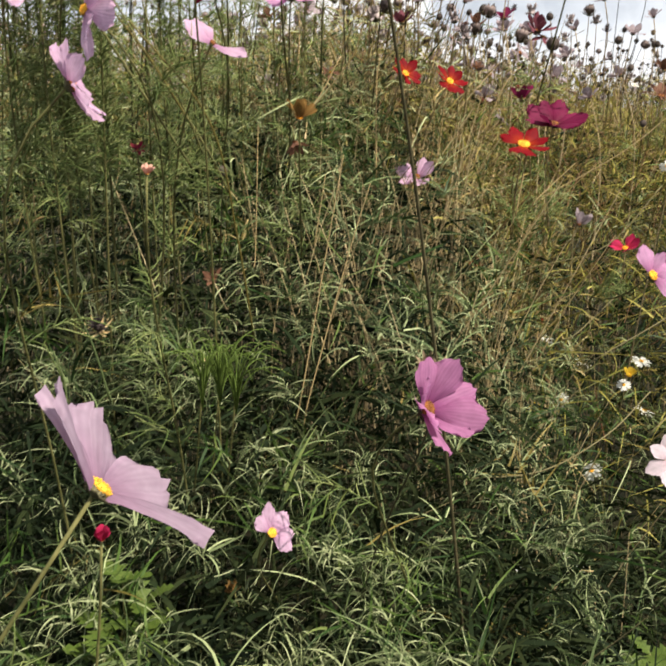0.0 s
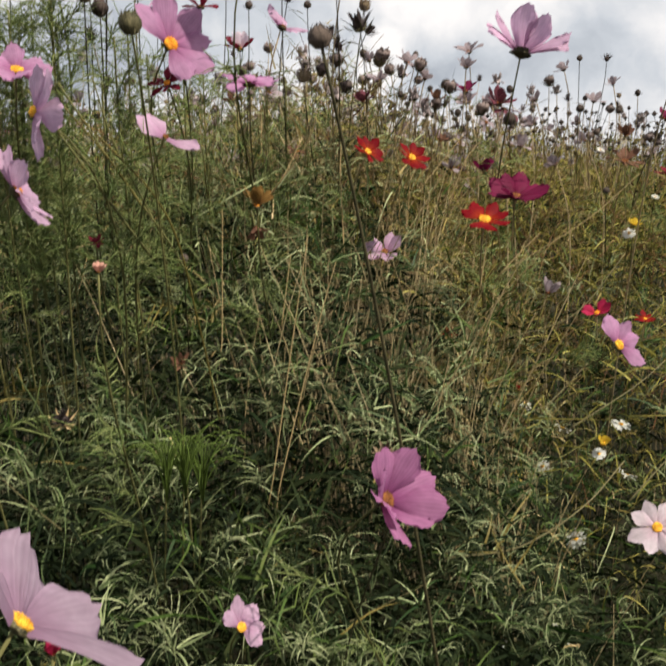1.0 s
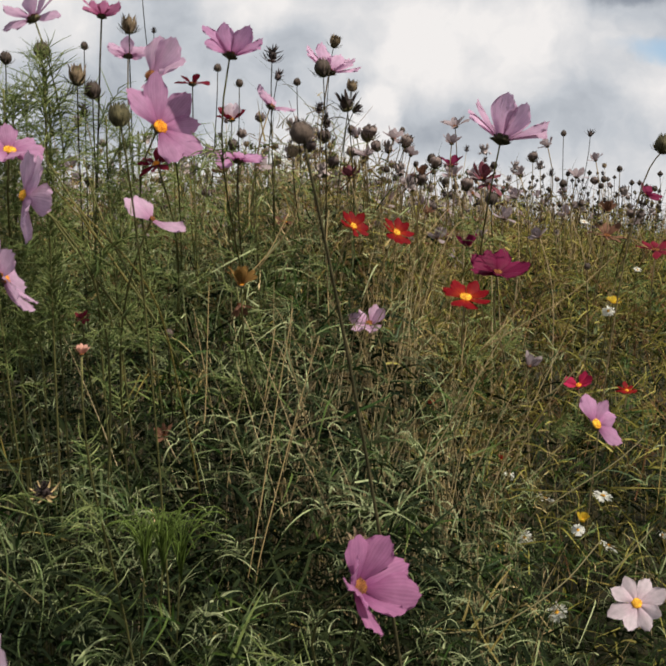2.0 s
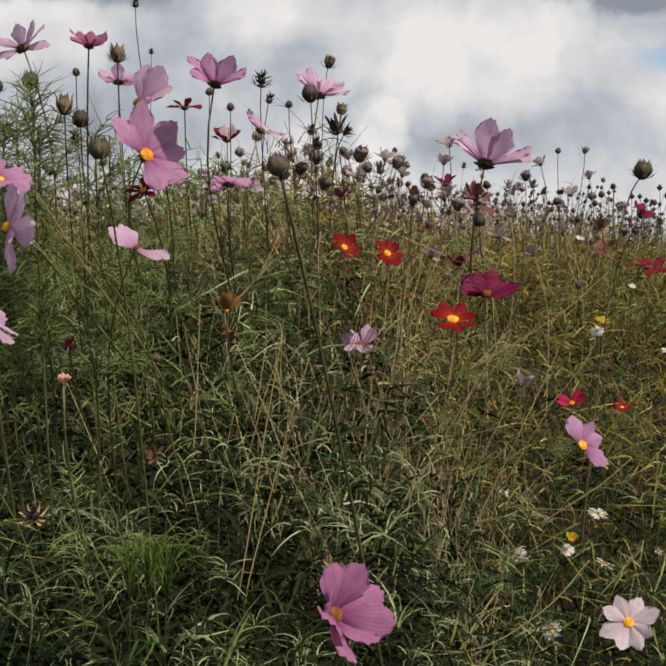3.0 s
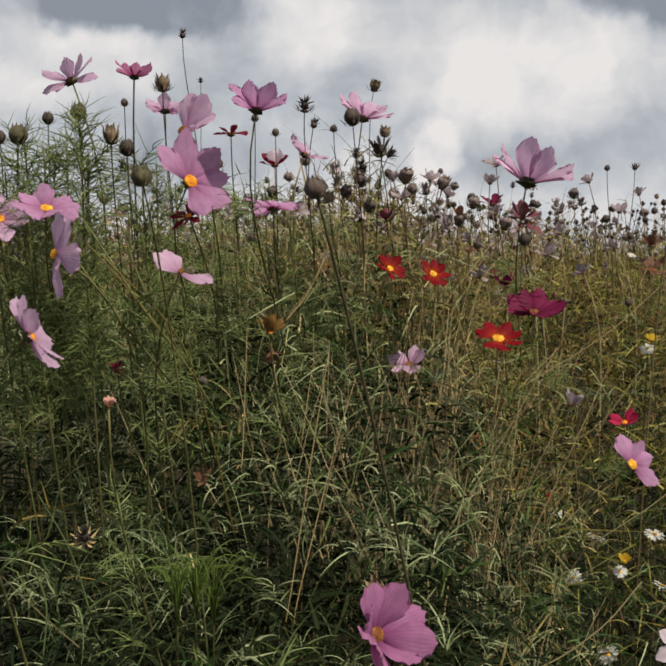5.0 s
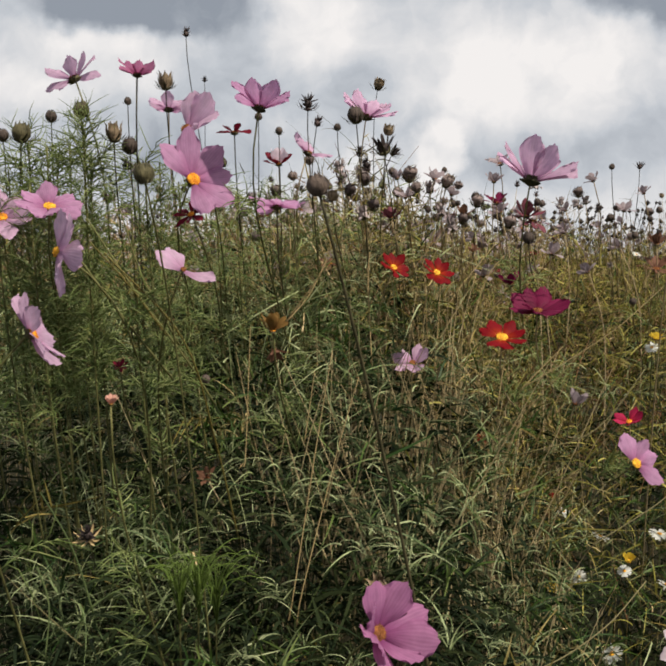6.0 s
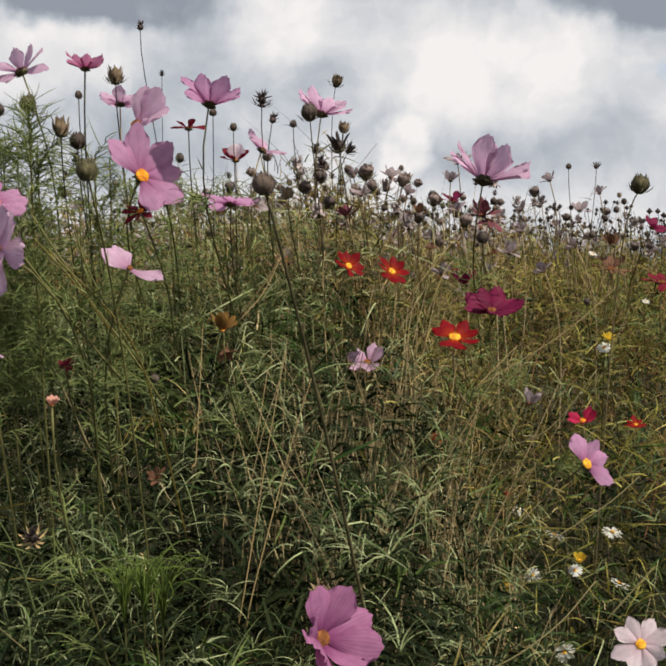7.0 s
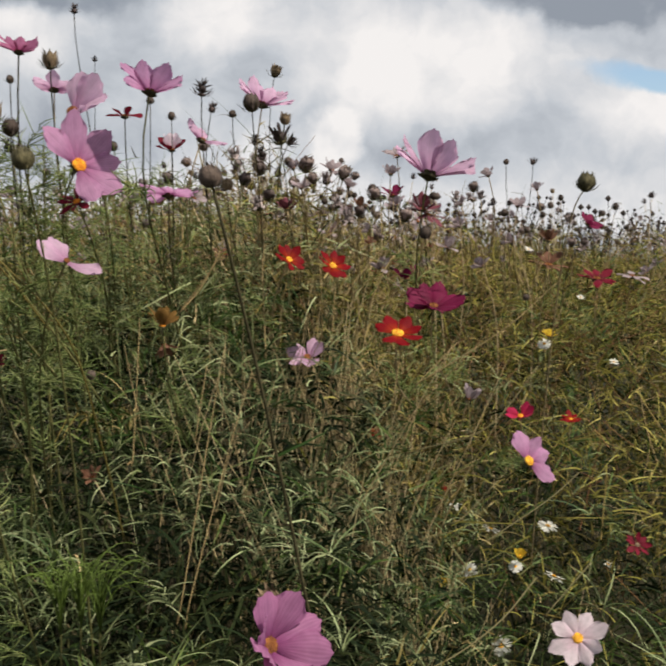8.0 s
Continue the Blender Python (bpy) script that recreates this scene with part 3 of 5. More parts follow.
M["yellow_green"] = leaf_material("yellowing_green", [(0.15, (0.050, 0.055, 0.012)), (0.5, (0.170, 0.170, 0.046)), (0.85, (0.33, 0.32, 0.110)), (1.0, (0.48, 0.45, 0.20))], 0.30, noise_scale=3.0, tint=(1.0, 0.92, 0.60))
threads("yellowing_leaf_threads", M["yellow_green"], 20000, 1.3, 4.2, 1.4, "tangle of yellowing green leaf threads", depth=0.16, lift=0.02, size=(0.03, 0.09), width=(0.0016, 0.0032), curl=0.8, up=0.4, droop=(0.1, 0.9), steps=5, keep=lambda x, y: np.clip(0.30 + 2.2 * (x / y - 0.02), 0.15, 1.0) * np.clip((y - 1.40) / 0.5, 0.02, 1))
M["russet"] = leaf_material("russet_stalk", [(0.2, (0.09, 0.04, 0.022)), (0.6, (0.21, 0.115, 0.065)), (1.0, (0.36, 0.23, 0.14))], 0.1, 0.6)
straws("russet_stalks", M["russet"], 2600, 1.5, 5.0, 1.3, "thin withered russet stalks among the straw", size=(0.08, 0.26), above=0.12, lean=0.75, width=(0.0014, 0.0028), keep=lambda x, y: np.clip((y - 1.5) / 0.5, 0.05, 1))
threads("raised_threads", M["olive"], 6500, 1.5, 4.5, 1.6, "thin withered leaves rising above the tangle", depth=0.20, lift=0.09, size=(0.02, 0.06), curl=0.8, width=(0.0014, 0.0028), up=0.4, droop=(0.0, 0.6))
threads("raised_green_threads", M["feather"], 1600, 1.4, 4.0, 1.6, "thin green leaves rising above the tangle", depth=0.20, lift=0.09, size=(0.03, 0.06), curl=0.6, width=(0.0014, 0.0026), up=0.6, droop=(0.0, 0.4))
threads("far_leaves", M["feather"], 18000, 3.0, 14, 1.15, "distant green and olive meadow plants", lift=-0.10, size=(0.08, 0.20), width=(0.003, 0.008), steps=3, half=0.75)
threads("far_olive_leaves", M["olive"], 26000, 3.0, 14, 1.15, "distant withered meadow plants", lift=-0.12, size=(0.08, 0.20), width=(0.003, 0.008), steps=3, half=0.75, up=1.2)


def surroundings(name, mat, count, size, width, label):
    """The same meadow on the other sides of the standing place, beyond a strip of short trodden grass."""
    far, turn = 0.85 + 13 * rng.random(count) ** 1.25, rng.uniform(0, 2 * math.pi, count)
    x, y = far * np.cos(turn), far * np.sin(turn)
    ahead = (y > 0.1) & (np.abs(x - 0.03 * y) < np.where(y < 2.0, 0.25 + 0.42 * y, 0.50 * y))
    x, y, far = x[~ahead], y[~ahead], far[~ahead]
    n = len(x)
    top = np.maximum(mat_height(x, y), 0.08)
    z = np.maximum(top - 0.35 * rng.random(n) ** 1.5, 0.0)
    z -= 0.028 * np.maximum(0, far - 5) * (y < 0)
    way = rng.standard_normal((n, 3))
    way[:, 2] = np.abs(way[:, 2]) * 0.6 + 0.6
    k = np.clip(top / 0.5, 0.25, 1)
    return ribbons(name, mat, np.stack([x, y, z], 1), unit(way), k * rng.uniform(*size, n), rng.uniform(0.1, 0.7, n), rng.uniform(*width, n), 2, label, 0.4)


surroundings("meadow_leaves", M["feather"], 38000, (0.10, 0.26), (0.006, 0.014), "green meadow plants round the trodden strip")
surroundings("meadow_straw", M["olive"], 32000, (0.10, 0.30), (0.005, 0.012), "withered meadow plants round the trodden strip")
# same near-black leaf colour, shade painted in, round the standing place
surroundings("meadow_undergrowth", M["undergrowth"], 18000, (0.10, 0.24), (0.014, 0.028), "low leaves of the surrounding meadow, shade in their colour")


def trodden_grass(count):
    """Short flattened grass where one stands, in front of the tall plants."""
    far, turn = 1.25 * np.sqrt(rng.random(count)), rng.uniform(0, 2 * math.pi, count)
    x, y = far * np.cos(turn), far * np.sin(turn)
    way = rng.standard_normal((count, 3))
    way[:, 2] = np.abs(way[:, 2]) * 0.3 + 0.25
    z = np.array([ground_height(p, q) for p, q in zip(x, y)])
    return ribbons("trodden_grass", M["grass"], np.stack([x, y, z], 1), unit(way), rng.uniform(0.04, 0.12, count), rng.uniform(0.1, 0.5, count), rng.uniform(0.003, 0.006, count), 3, "short trodden grass and leaves underfoot", 0.5)


trodden_grass(9000)

# ---------------------------------------------------------------- flowers
prng = random.Random(11)
MESHES = {}


def petal_mesh(mat, variant):
    """A cosmos petal of length 1 along x: narrow foot, broad toothed tip, pleats along it."""
    key = ("petal", mat, variant)
    if key in MESHES:
        return MESHES[key]
    r = random.Random(100 + variant)
    width, camber = r.uniform(0.31, 0.37) - 0.055 * (variant // 4), (-0.16, 0.02, 0.16, -0.05)[variant % 4]
    twist, tooth = r.uniform(-0.25, 0.25), r.uniform(0.015, 0.042)
    shift = r.uniform(-0.4, 0.4)
    g, nu, nv = Geo(), 9, 9
    for j in range(nv):
        v = j / (nv - 1)
        half = width * (0.22 + 0.78 * math.sin(min(1, v / 0.74) * math.pi / 2) ** 1.3) * (1 - 0.30 * max(0, (v - 0.74) / 0.26) ** 2)
        for i in range(nu):
            u = 2 * i / (nu - 1) - 1
            end = 1 - 0.19 * u * u + tooth * (math.cos(3 * math.pi * u + shift) - 1) * 0.8 + r.uniform(-0.008, 0.008)
            z = camber * v * v + 0.024 * v * math.cos(4 * math.pi * u + shift) + 0.05 * v * v * math.sin(2.2 * u + 5 * shift) - 0.16 * u * u * width * (1.3 - v) + twist * u * v * width
            g.v.append(Vector((v * (1 + (end - 1) * v ** 2), u * half, z + r.uniform(-0.006, 0.006))))
            g.uv.append((u * 0.5 + 0.5, v))
    for j in range(nv - 1):
        for i in range(nu - 1):
            a = j * nu + i
            g.f.append((a, a + 1, a + nu + 1, a + nu))
    MESHES[key] = g.mesh("petal", M[mat])
    return MESHES[key]


def ray_mesh(mat, variant):
    """A slim strap-shaped ray floret of length 1 with a notched tip."""
    key = ("ray", mat, variant)
    if key in MESHES:
        return MESHES[key]
    r = random.Random(300 + variant)
    g, nv = Geo(), 6
    camber = r.uniform(-0.25, 0.05)
    for j in range(nv):
        v = j / (nv - 1)
        half = 0.17 * (0.45 + 0.55 * math.sin(min(1, v / 0.6) * math.pi / 2)) * (1 - 0.45 * max(0, (v - 0.8) / 0.2) ** 2)
        for u in (-1, 0, 1):
            g.v.append(Vector((v - (0.05 if u == 0 and j == nv - 1 else 0), u * half, camber * v * v + 0.05 * abs(u) * v)))
            g.uv.append((u * 0.5 + 0.5, v))
    for j in range(nv - 1):
        for i in range(2):
            a = 3 * j + i
            g.f.append((a, a + 1, a + 4, a + 3))
    MESHES[key] = g.mesh("petal", M[mat])
    return MESHES[key]


def disc_mesh(mat):
    """The flower's centre, radius 1: a dome set with many small upright florets."""
    key = ("disc", mat)
    if key in MESHES:
        return MESHES[key]
    r = random.Random(5)
    g = Geo()
    g.revolve([(0.92, -0.10), (1.0, 0.08), (0.85, 0.24), (0.50, 0.34), (0.12, 0.38)], 12, wobble=0.05, rng=r)
    for k in range(48):
        a, q = k * 2.39996, 0.95 * math.sqrt((k + 0.5) / 48)
        p = Vector((q * math.cos(a), q * math.sin(a), 0.34 - 0.26 * q * q))
        tip = p + Vector((0.10 * q * math.cos(a), 0.10 * q * math.sin(a), r.uniform(0.10, 0.22)))
        i = len(g.v)
        g.tube([p, p.lerp(tip, 0.7), tip], [0.055, 0.075, 0.035], 4)
        g.f.append((i, i + 1, 48))
    MESHES[key] = g.mesh("centre", M[mat], smooth=False)
    return MESHES[key]


def calyx_mesh(mat):
    """Cup and eight narrow bracts under the petals, radius 1."""
    key = ("calyx", mat)
    if key in MESHES:
        return MESHES[key]
    g = Geo()
    star(g, [(0.18, -0.95, 0.18, -0.95), (0.55, -0.80, 0.50, -0.78), (1.0, -0.62, 0.80, -0.5), (1.45, -0.40, 0.88, -0.38), (1.0, -0.45, 0.92, -0.30), (0.95, -0.05, 0.95, -0.05), (0.6, 0.0, 0.6, 0.0)], 8, random.Random(6))
    MESHES[key] = g.mesh("calyx", M[mat])
    return MESHES[key]


def leaf_mesh(variant):
    """A feathery cosmos leaf, length 1 along x: a sagging midrib with long curled threads on both sides."""
    key = ("leaf", variant)
    if key in MESHES:
        return MESHES[key]
    r = random.Random(60 + variant)
    g = Geo()
    sag = r.uniform(0.2, 0.7)

    def rib(v):
        return Vector((v, 0, 0.45 * v - sag * v * v))

    g.tube([rib(k / 6) for k in range(7)], [0.015 - 0.0016 * k for k in range(7)], 3)
    for k in range(6):
        for s in (-1, 1):
            at = rib(0.12 + 0.13 * k + r.uniform(-0.04, 0.04))
            n = r.uniform(0.35, 0.75) * (1.1 - 0.09 * k)
            d = Vector((0.55, s * 0.8, r.uniform(-0.1, 0.55))).normalized()
            hook = Vector((r.uniform(-0.5, 0.8), -s * r.uniform(0.0, 0.6), r.uniform(-1.6, 0.6))) * n * 0.95
            g.tube([at + d * n * t + hook * t * t for t in (0, 0.35, 0.7, 1.0)], [0.010, 0.011, 0.009, 0.003], 3)
    MESHES[key] = g.mesh("leaf", M["cosmos_leaf"])
    return MESHES[key]


def stem_mesh(pts, r0, r1, mat, sides=5):
    g = Geo()
    n = len(pts)
    g.tube(pts, [r0 + (r1 - r0) * i / (n - 1) for i in range(n)], sides)
    return g.mesh("stem", M[mat])


def flower_base(at, root):
    """Where the stem leaves the ground: behind the flower, under the tall plants."""
    if root is None:
        back = prng.uniform(0.24, 0.44) if at.y < 0.9 else prng.uniform(0.65, 1.0) + 0.45 * (at.x > 0)
        root = (at.x * (at.y + back) / at.y + prng.uniform(-0.04, 0.12), at.y + back)
    return Vector((root[0], root[1], ground_height(root[0], root[1])))


def cosmos(label, at, face, dia, petal, cup=15, count=8, centre="centre", root=None, via=None, spin=None, lost=(), stem="green_stem", name="cosmos_flower", ragged=11.0, leafy=True, slim=0, eye=0.085, inner=None):
    """A cosmos: stem from the ground, calyx, petals round a centre. face: the way it looks; cup: degrees by which its petals rise."""
    at, face = Vector(at), Vector(face).normalized()
    if at.y > 1.1 and stem == "green_stem":
        stem = "dry_stem"
    foot = flower_base(at, root)
    thing = base_empty(name, foot, label, "flower", "cosmos flowers in the meadow")
    disc = dia * eye
    turn = frame_of(face, prng.uniform(0, 6.28) if spin is None else (None if spin == "upright" else spin))
    head = Matrix.Translation(at - foot) @ turn
    end = at - foot - face * disc * 0.9
    h = end.z
    mid = Vector(via) - foot if via else Vector((end.x * 0.25 + prng.uniform(-0.05, 0.05), end.y * 0.2, h * (0.75 if at.y < 0.9 else 0.88 if at.x < 0 else 0.94)))
    p2 = end - face * min(0.14, h * 0.2) - Vector((0, 0, 0.05))
    stalk_part = part("stem", stem_mesh(bezier(Vector((0, 0, 0)), mid, p2, end, 14), 0.0014, 0.0009, stem), thing)
    line = bezier(Vector((0, 0, 0)), mid, p2, end, 14)
    for k in range(prng.randrange(4, 9) if leafy else 0):
        p = line[prng.randrange(6, 12)]
        m = Matrix.Translation(p) @ Matrix.Rotation(prng.uniform(0, 6.28), 4, "Z") @ Matrix.Rotation(-radians(prng.uniform(10, 55)), 4, "Y") @ Matrix.Scale(prng.uniform(0.04, 0.075), 4)
        part("leaf", leaf_mesh(prng.randrange(4)), stalk_part, m, "fine feathery green leaf")
    part("calyx", calyx_mesh("green_bud"), thing, head @ Matrix.Scale(disc, 4))
    part("centre", disc_mesh(centre), thing, head @ Matrix.Scale(disc, 4))
    for k in range(count):
        if k in lost:
            continue
        a = 2 * math.pi * (k + prng.uniform(-0.12, 0.12)) / count
        lift = radians(cup + prng.uniform(-ragged, ragged))
        size = (dia / 2 - disc * 0.5) * prng.uniform(0.86, 1.05)
        m = head @ Matrix.Rotation(a, 4, "Z") @ Matrix.Translation((disc * 0.5, 0, 0.0004 * (k % 2))) @ Matrix.Rotation(-lift, 4, "Y") @ Matrix.Rotation(radians(prng.uniform(-17, 17)), 4, "X") @ Matrix.Scale(size, 4)
        part("petal", petal_mesh(petal, prng.randrange(4) + 4 * slim), thing, m)
    for k in range(5 if inner else 0):
        m = head @ Matrix.Rotation(1.26 * k, 4, "Z") @ Matrix.Translation((disc * 0.6, 0, 0)) @ Matrix.Rotation(-radians(prng.uniform(48, 85)), 4, "Y") @ Matrix.Scale(dia * 0.42, 4)
        part("petal", petal_mesh(inner, prng.randrange(4)), thing, m, "pale withering inner petal")
    return thing


def daisy(label, at, face, dia, petal="white", centre="centre", count=15, cup=-5, root=None, name="daisy", category="daisy"):
    """A small composite flower with strap-shaped rays round a domed centre."""
    at, face = Vector(at), Vector(face).normalized()
    foot = flower_base(at, root)
    thing = base_empty(name, foot, label, category, "small flowers in the meadow")
    disc = dia * (0.115 if petal == "white" else 0.16)
    head = Matrix.Translation(at - foot) @ frame_of(face, prng.uniform(0, 6.28))
    end = at - foot - face * disc * 0.6
    part("stem", stem_mesh(bezier(Vector((0, 0, 0)), Vector((end.x * 0.3, end.y * 0.3, end.z * 0.6)), end - face * 0.03 - Vector((0, 0, 0.03)), end, 10), 0.0013, 0.0008, "green_stem"), thing)
    part("centre", disc_mesh(centre), thing, head @ Matrix.Scale(disc, 4))
    for k in range(count):
        a = 2 * math.pi * (k + prng.uniform(-0.2, 0.2)) / count
        m = head @ Matrix.Rotation(a, 4, "Z") @ Matrix.Translation((disc * 0.7, 0, 0)) @ Matrix.Rotation(-radians(cup + prng.uniform(-14, 14)), 4, "Y") @ Matrix.Scale(dia / 2 - disc * 0.7, 4)
        part("petal", ray_mesh(petal, prng.randrange(3)), thing, m)
    return thing


def star(g, rings, points, r):
    """A closed body whose rings alternate between two (radius, height) pairs, so that it bristles with points."""
    base, n = len(g.v), 2 * points
    for r1, z1, r2, z2 in rings:
        for k in range(n):
            a = math.pi * k / points + r.uniform(-0.08, 0.08)
            q, z = ((r1, z1), (r2, z2))[k % 2]
            q *= r.uniform(0.88, 1.12)
            g.v.append(Vector((q * math.cos(a), q * math.sin(a), z * r.uniform(0.95, 1.05))))
    for i in range(len(rings) - 1):
        for k in range(n):
            a, c = base + i * n + k, base + i * n + (k + 1) % n
            g.f += [(a, c, c + n), (a, c + n, a + n)]
    g.f.append(tuple(base + k for k in reversed(range(n))))
    g.f.append(tuple(base + (len(rings) - 1) * n + k for k in range(n)))


def scales(g, count, path, widths, r, turn=0.0, loose=0.06):
    """Pointed bracts round z: path gives their (radius, height) from foot to tip."""
    for k in range(count):
        a = 2 * math.pi * k / count + turn + r.uniform(-0.12, 0.12)
        out, side = Vector((math.cos(a), math.sin(a), 0)), Vector((-math.sin(a), math.cos(a), 0))
        bow, tall = r.uniform(-2, 2) * loose, r.uniform(1 - loose, 1 + loose)
        base, n = len(g.v), len(path)
        for i, ((q, z), w) in enumerate(zip(path, widths)):
            mid = out * (q + bow * (i / n) ** 2) + Vector((0, 0, z * tall)) + side * bow * (i / n)
            g.v += [mid - side * w - out * w * 0.25, mid + out * w * 0.12, mid + side * w - out * w * 0.25]
        for i in range(n - 1):
            for c in range(2):
                b = base + 3 * i + c
                g.f.append((b, b + 1, b + 4, b + 3))
        g.f.append((base, base + 2, 0))


# heads of buds and seed heads, radius about 1
def head_mesh(kind):
    key = ("head", kind)
    if key in MESHES:
        return MESHES[key]
    r = random.Random(len(kind) * 7)
    g = Geo()
    if kind in ("round", "green"):   # a firm closed bud, wrapped in overlapping scales
        g.revolve([(0.20, -1.0), (0.66, -0.86), (0.94, -0.40), (1.0, 0.05), (0.88, 0.50), (0.58, 0.85), (0.16, 0.98)], 12, wobble=0.03, ribs=6, rib=0.03, rng=r)
        tip = 0.42 if kind == "round" else 0.70
        scales(g, 8, [(0.60, -0.90), (1.00, -0.35), (1.05, 0.15), (0.84, 0.66), (tip, 1.22)], [0.22, 0.34, 0.33, 0.20, 0.02], r)
        mat = "bud" if kind == "round" else "green_bud"
    elif kind == "spiky":        # ripe seeds standing out like a star
        g.revolve([(0.16, -0.75), (0.50, -0.50), (0.58, -0.10), (0.40, 0.20), (0.10, 0.28)], 8, wobble=0.05, rng=r)
        for k in range(13):
            a, rise = k * 2.39996, radians(r.uniform(12, 78))
            d = Vector((math.cos(a) * math.cos(rise), math.sin(a) * math.cos(rise), math.sin(rise)))
            n = r.uniform(1.0, 1.55)
            i = len(g.v)
            g.tube([d * 0.2, d * n * 0.6, d * n], [0.12, 0.11, 0.03], 4)
            g.f.append((i, i + 1, 32))
        scales(g, 6, [(0.35, -0.65), (0.85, -0.35), (1.20, 0.05)], [0.15, 0.16, 0.02], r, loose=0.12)
        mat = "seed"
    elif kind == "shaggy":       # a withered bloom: curled remains of petals over drooping bracts
        g.revolve([(0.18, -0.85), (0.60, -0.60), (0.72, -0.10), (0.55, 0.35), (0.15, 0.50)], 8, wobble=0.08, rng=r)
        scales(g, 7, [(0.40, -0.60), (0.95, -0.45), (1.35, -0.60), (1.45, -0.95)], [0.20, 0.30, 0.28, 0.05], r, loose=0.16)
        scales(g, 7, [(0.45, -0.10), (0.90, 0.30), (1.05, 0.80), (0.80, 1.25)], [0.20, 0.32, 0.26, 0.05], r, 0.4, 0.16)
        mat = "grey_husk"
    elif kind == "crumpled":     # a spent bloom whose petals have shrunk into a ragged ball
        g.revolve([(0.18, -0.90), (0.62, -0.66), (0.78, -0.10), (0.66, 0.40), (0.20, 0.60)], 9, wobble=0.12, rng=r)
        scales(g, 6, [(0.45, -0.62), (0.95, -0.40), (1.15, 0.00), (1.25, 0.35)], [0.20, 0.36, 0.30, 0.04], r, loose=0.22)
        scales(g, 7, [(0.50, -0.30), (1.00, 0.10), (0.95, 0.65), (0.45, 0.95)], [0.24, 0.42, 0.36, 0.10], r, 0.5, 0.20)
        scales(g, 5, [(0.35, 0.20), (0.60, 0.70), (0.70, 1.10)], [0.20, 0.30, 0.06], r, 0.9, 0.20)
        mat = "brown_husk"
    elif kind == "open":         # an emptied head with long dark bracts spread like a crown
        g.revolve([(0.18, -0.90), (0.55, -0.68), (0.70, -0.25), (0.55, 0.10), (0.15, 0.18)], 9, wobble=0.06, rng=r)
        scales(g, 5, [(0.45, -0.60), (0.90, -0.20), (1.35, 0.35), (1.75, 0.80)], [0.18, 0.24, 0.20, 0.03], r, loose=0.16)
        scales(g, 5, [(0.40, -0.40), (0.70, 0.15), (0.85, 0.75), (1.05, 1.20)], [0.18, 0.22, 0.18, 0.03], r, 0.6, 0.16)
        mat = "seed"
    elif kind == "husk":         # an open husk with its bracts standing up round it
        g.revolve([(0.20, -0.90), (0.62, -0.72), (0.82, -0.25), (0.78, 0.25), (0.45, 0.48), (0.12, 0.52)], 10, wobble=0.05, rng=r)
        scales(g, 8, [(0.55, -0.80), (0.90, -0.30), (0.98, 0.30), (0.92, 0.80), (1.18, 1.30)], [0.20, 0.33, 0.30, 0.20, 0.02], r, loose=0.10)
        scales(g, 6, [(0.40, 0.20), (0.55, 0.70), (0.35, 1.10)], [0.20, 0.20, 0.03], r, 0.3, 0.10)
        mat = "papery"
    MESHES[key] = g.mesh("head", M[mat])
    return MESHES[key]


def bract_mesh(mat="green_bud"):
    """The ring of narrow spreading bracts under a bud, one piece."""
    key = ("bracts", mat)
    if key in MESHES:
        return MESHES[key]
    g, r = Geo(), random.Random(8)
    g.revolve([(0.20, -1.15), (0.55, -1.02), (0.62, -0.80), (0.30, -0.75)], 8)
    scales(g, 8, [(0.45, -1.0), (1.05, -0.85), (1.45, -0.50), (1.80, -0.05)], [0.13, 0.15, 0.11, 0.02], r, loose=0.14)
    MESHES[key] = g.mesh("calyx", M[mat])
    return MESHES[key]


def bud(label, at, size, kind="round", face=(0, 0, 1), root=None, via=None, bracts=True, stem="dark_stem", thick=0.0009, name=None):
    """A bud or seed head of the given diameter on its stalk."""
    at, face = Vector(at), Vector(face).normalized()
    foot = flower_base(at, root)
    thing = base_empty(name or {"spiky": "seed_head", "husk": "seed_head"}.get(kind, "flower_bud"), foot, label, "seed head" if kind in ("spiky", "husk") else "bud", "buds and seed heads over the meadow")
    r = 0.42 * size
    end = at - foot - face * r * 0.8
    mid = Vector(via) - foot if via else Vector((end.x * 0.25 + prng.uniform(-0.05, 0.05), end.y * 0.2, end.z * (0.75 if at.y < 0.9 else 0.88 if at.x < 0 else 0.94)))
    part("stem", stem_mesh(bezier(Vector((0, 0, 0)), mid, end.lerp(mid, 0.45) if via else end - face * 0.07 - Vector((0, 0, 0.04)), end, 12), thick * 1.3, thick * 0.75, stem), thing)
    m = Matrix.Translation(at - foot) @ frame_of(face, prng.uniform(0, 6.28)) @ Matrix.Scale(r, 4)
    head = part("head", head_mesh(kind), thing, m)
    if bracts:
        part("calyx", bract_mesh("straw" if "pale-rimmed" in label else "seed" if kind == "spiky" else "green_bud"), head)
    return thing


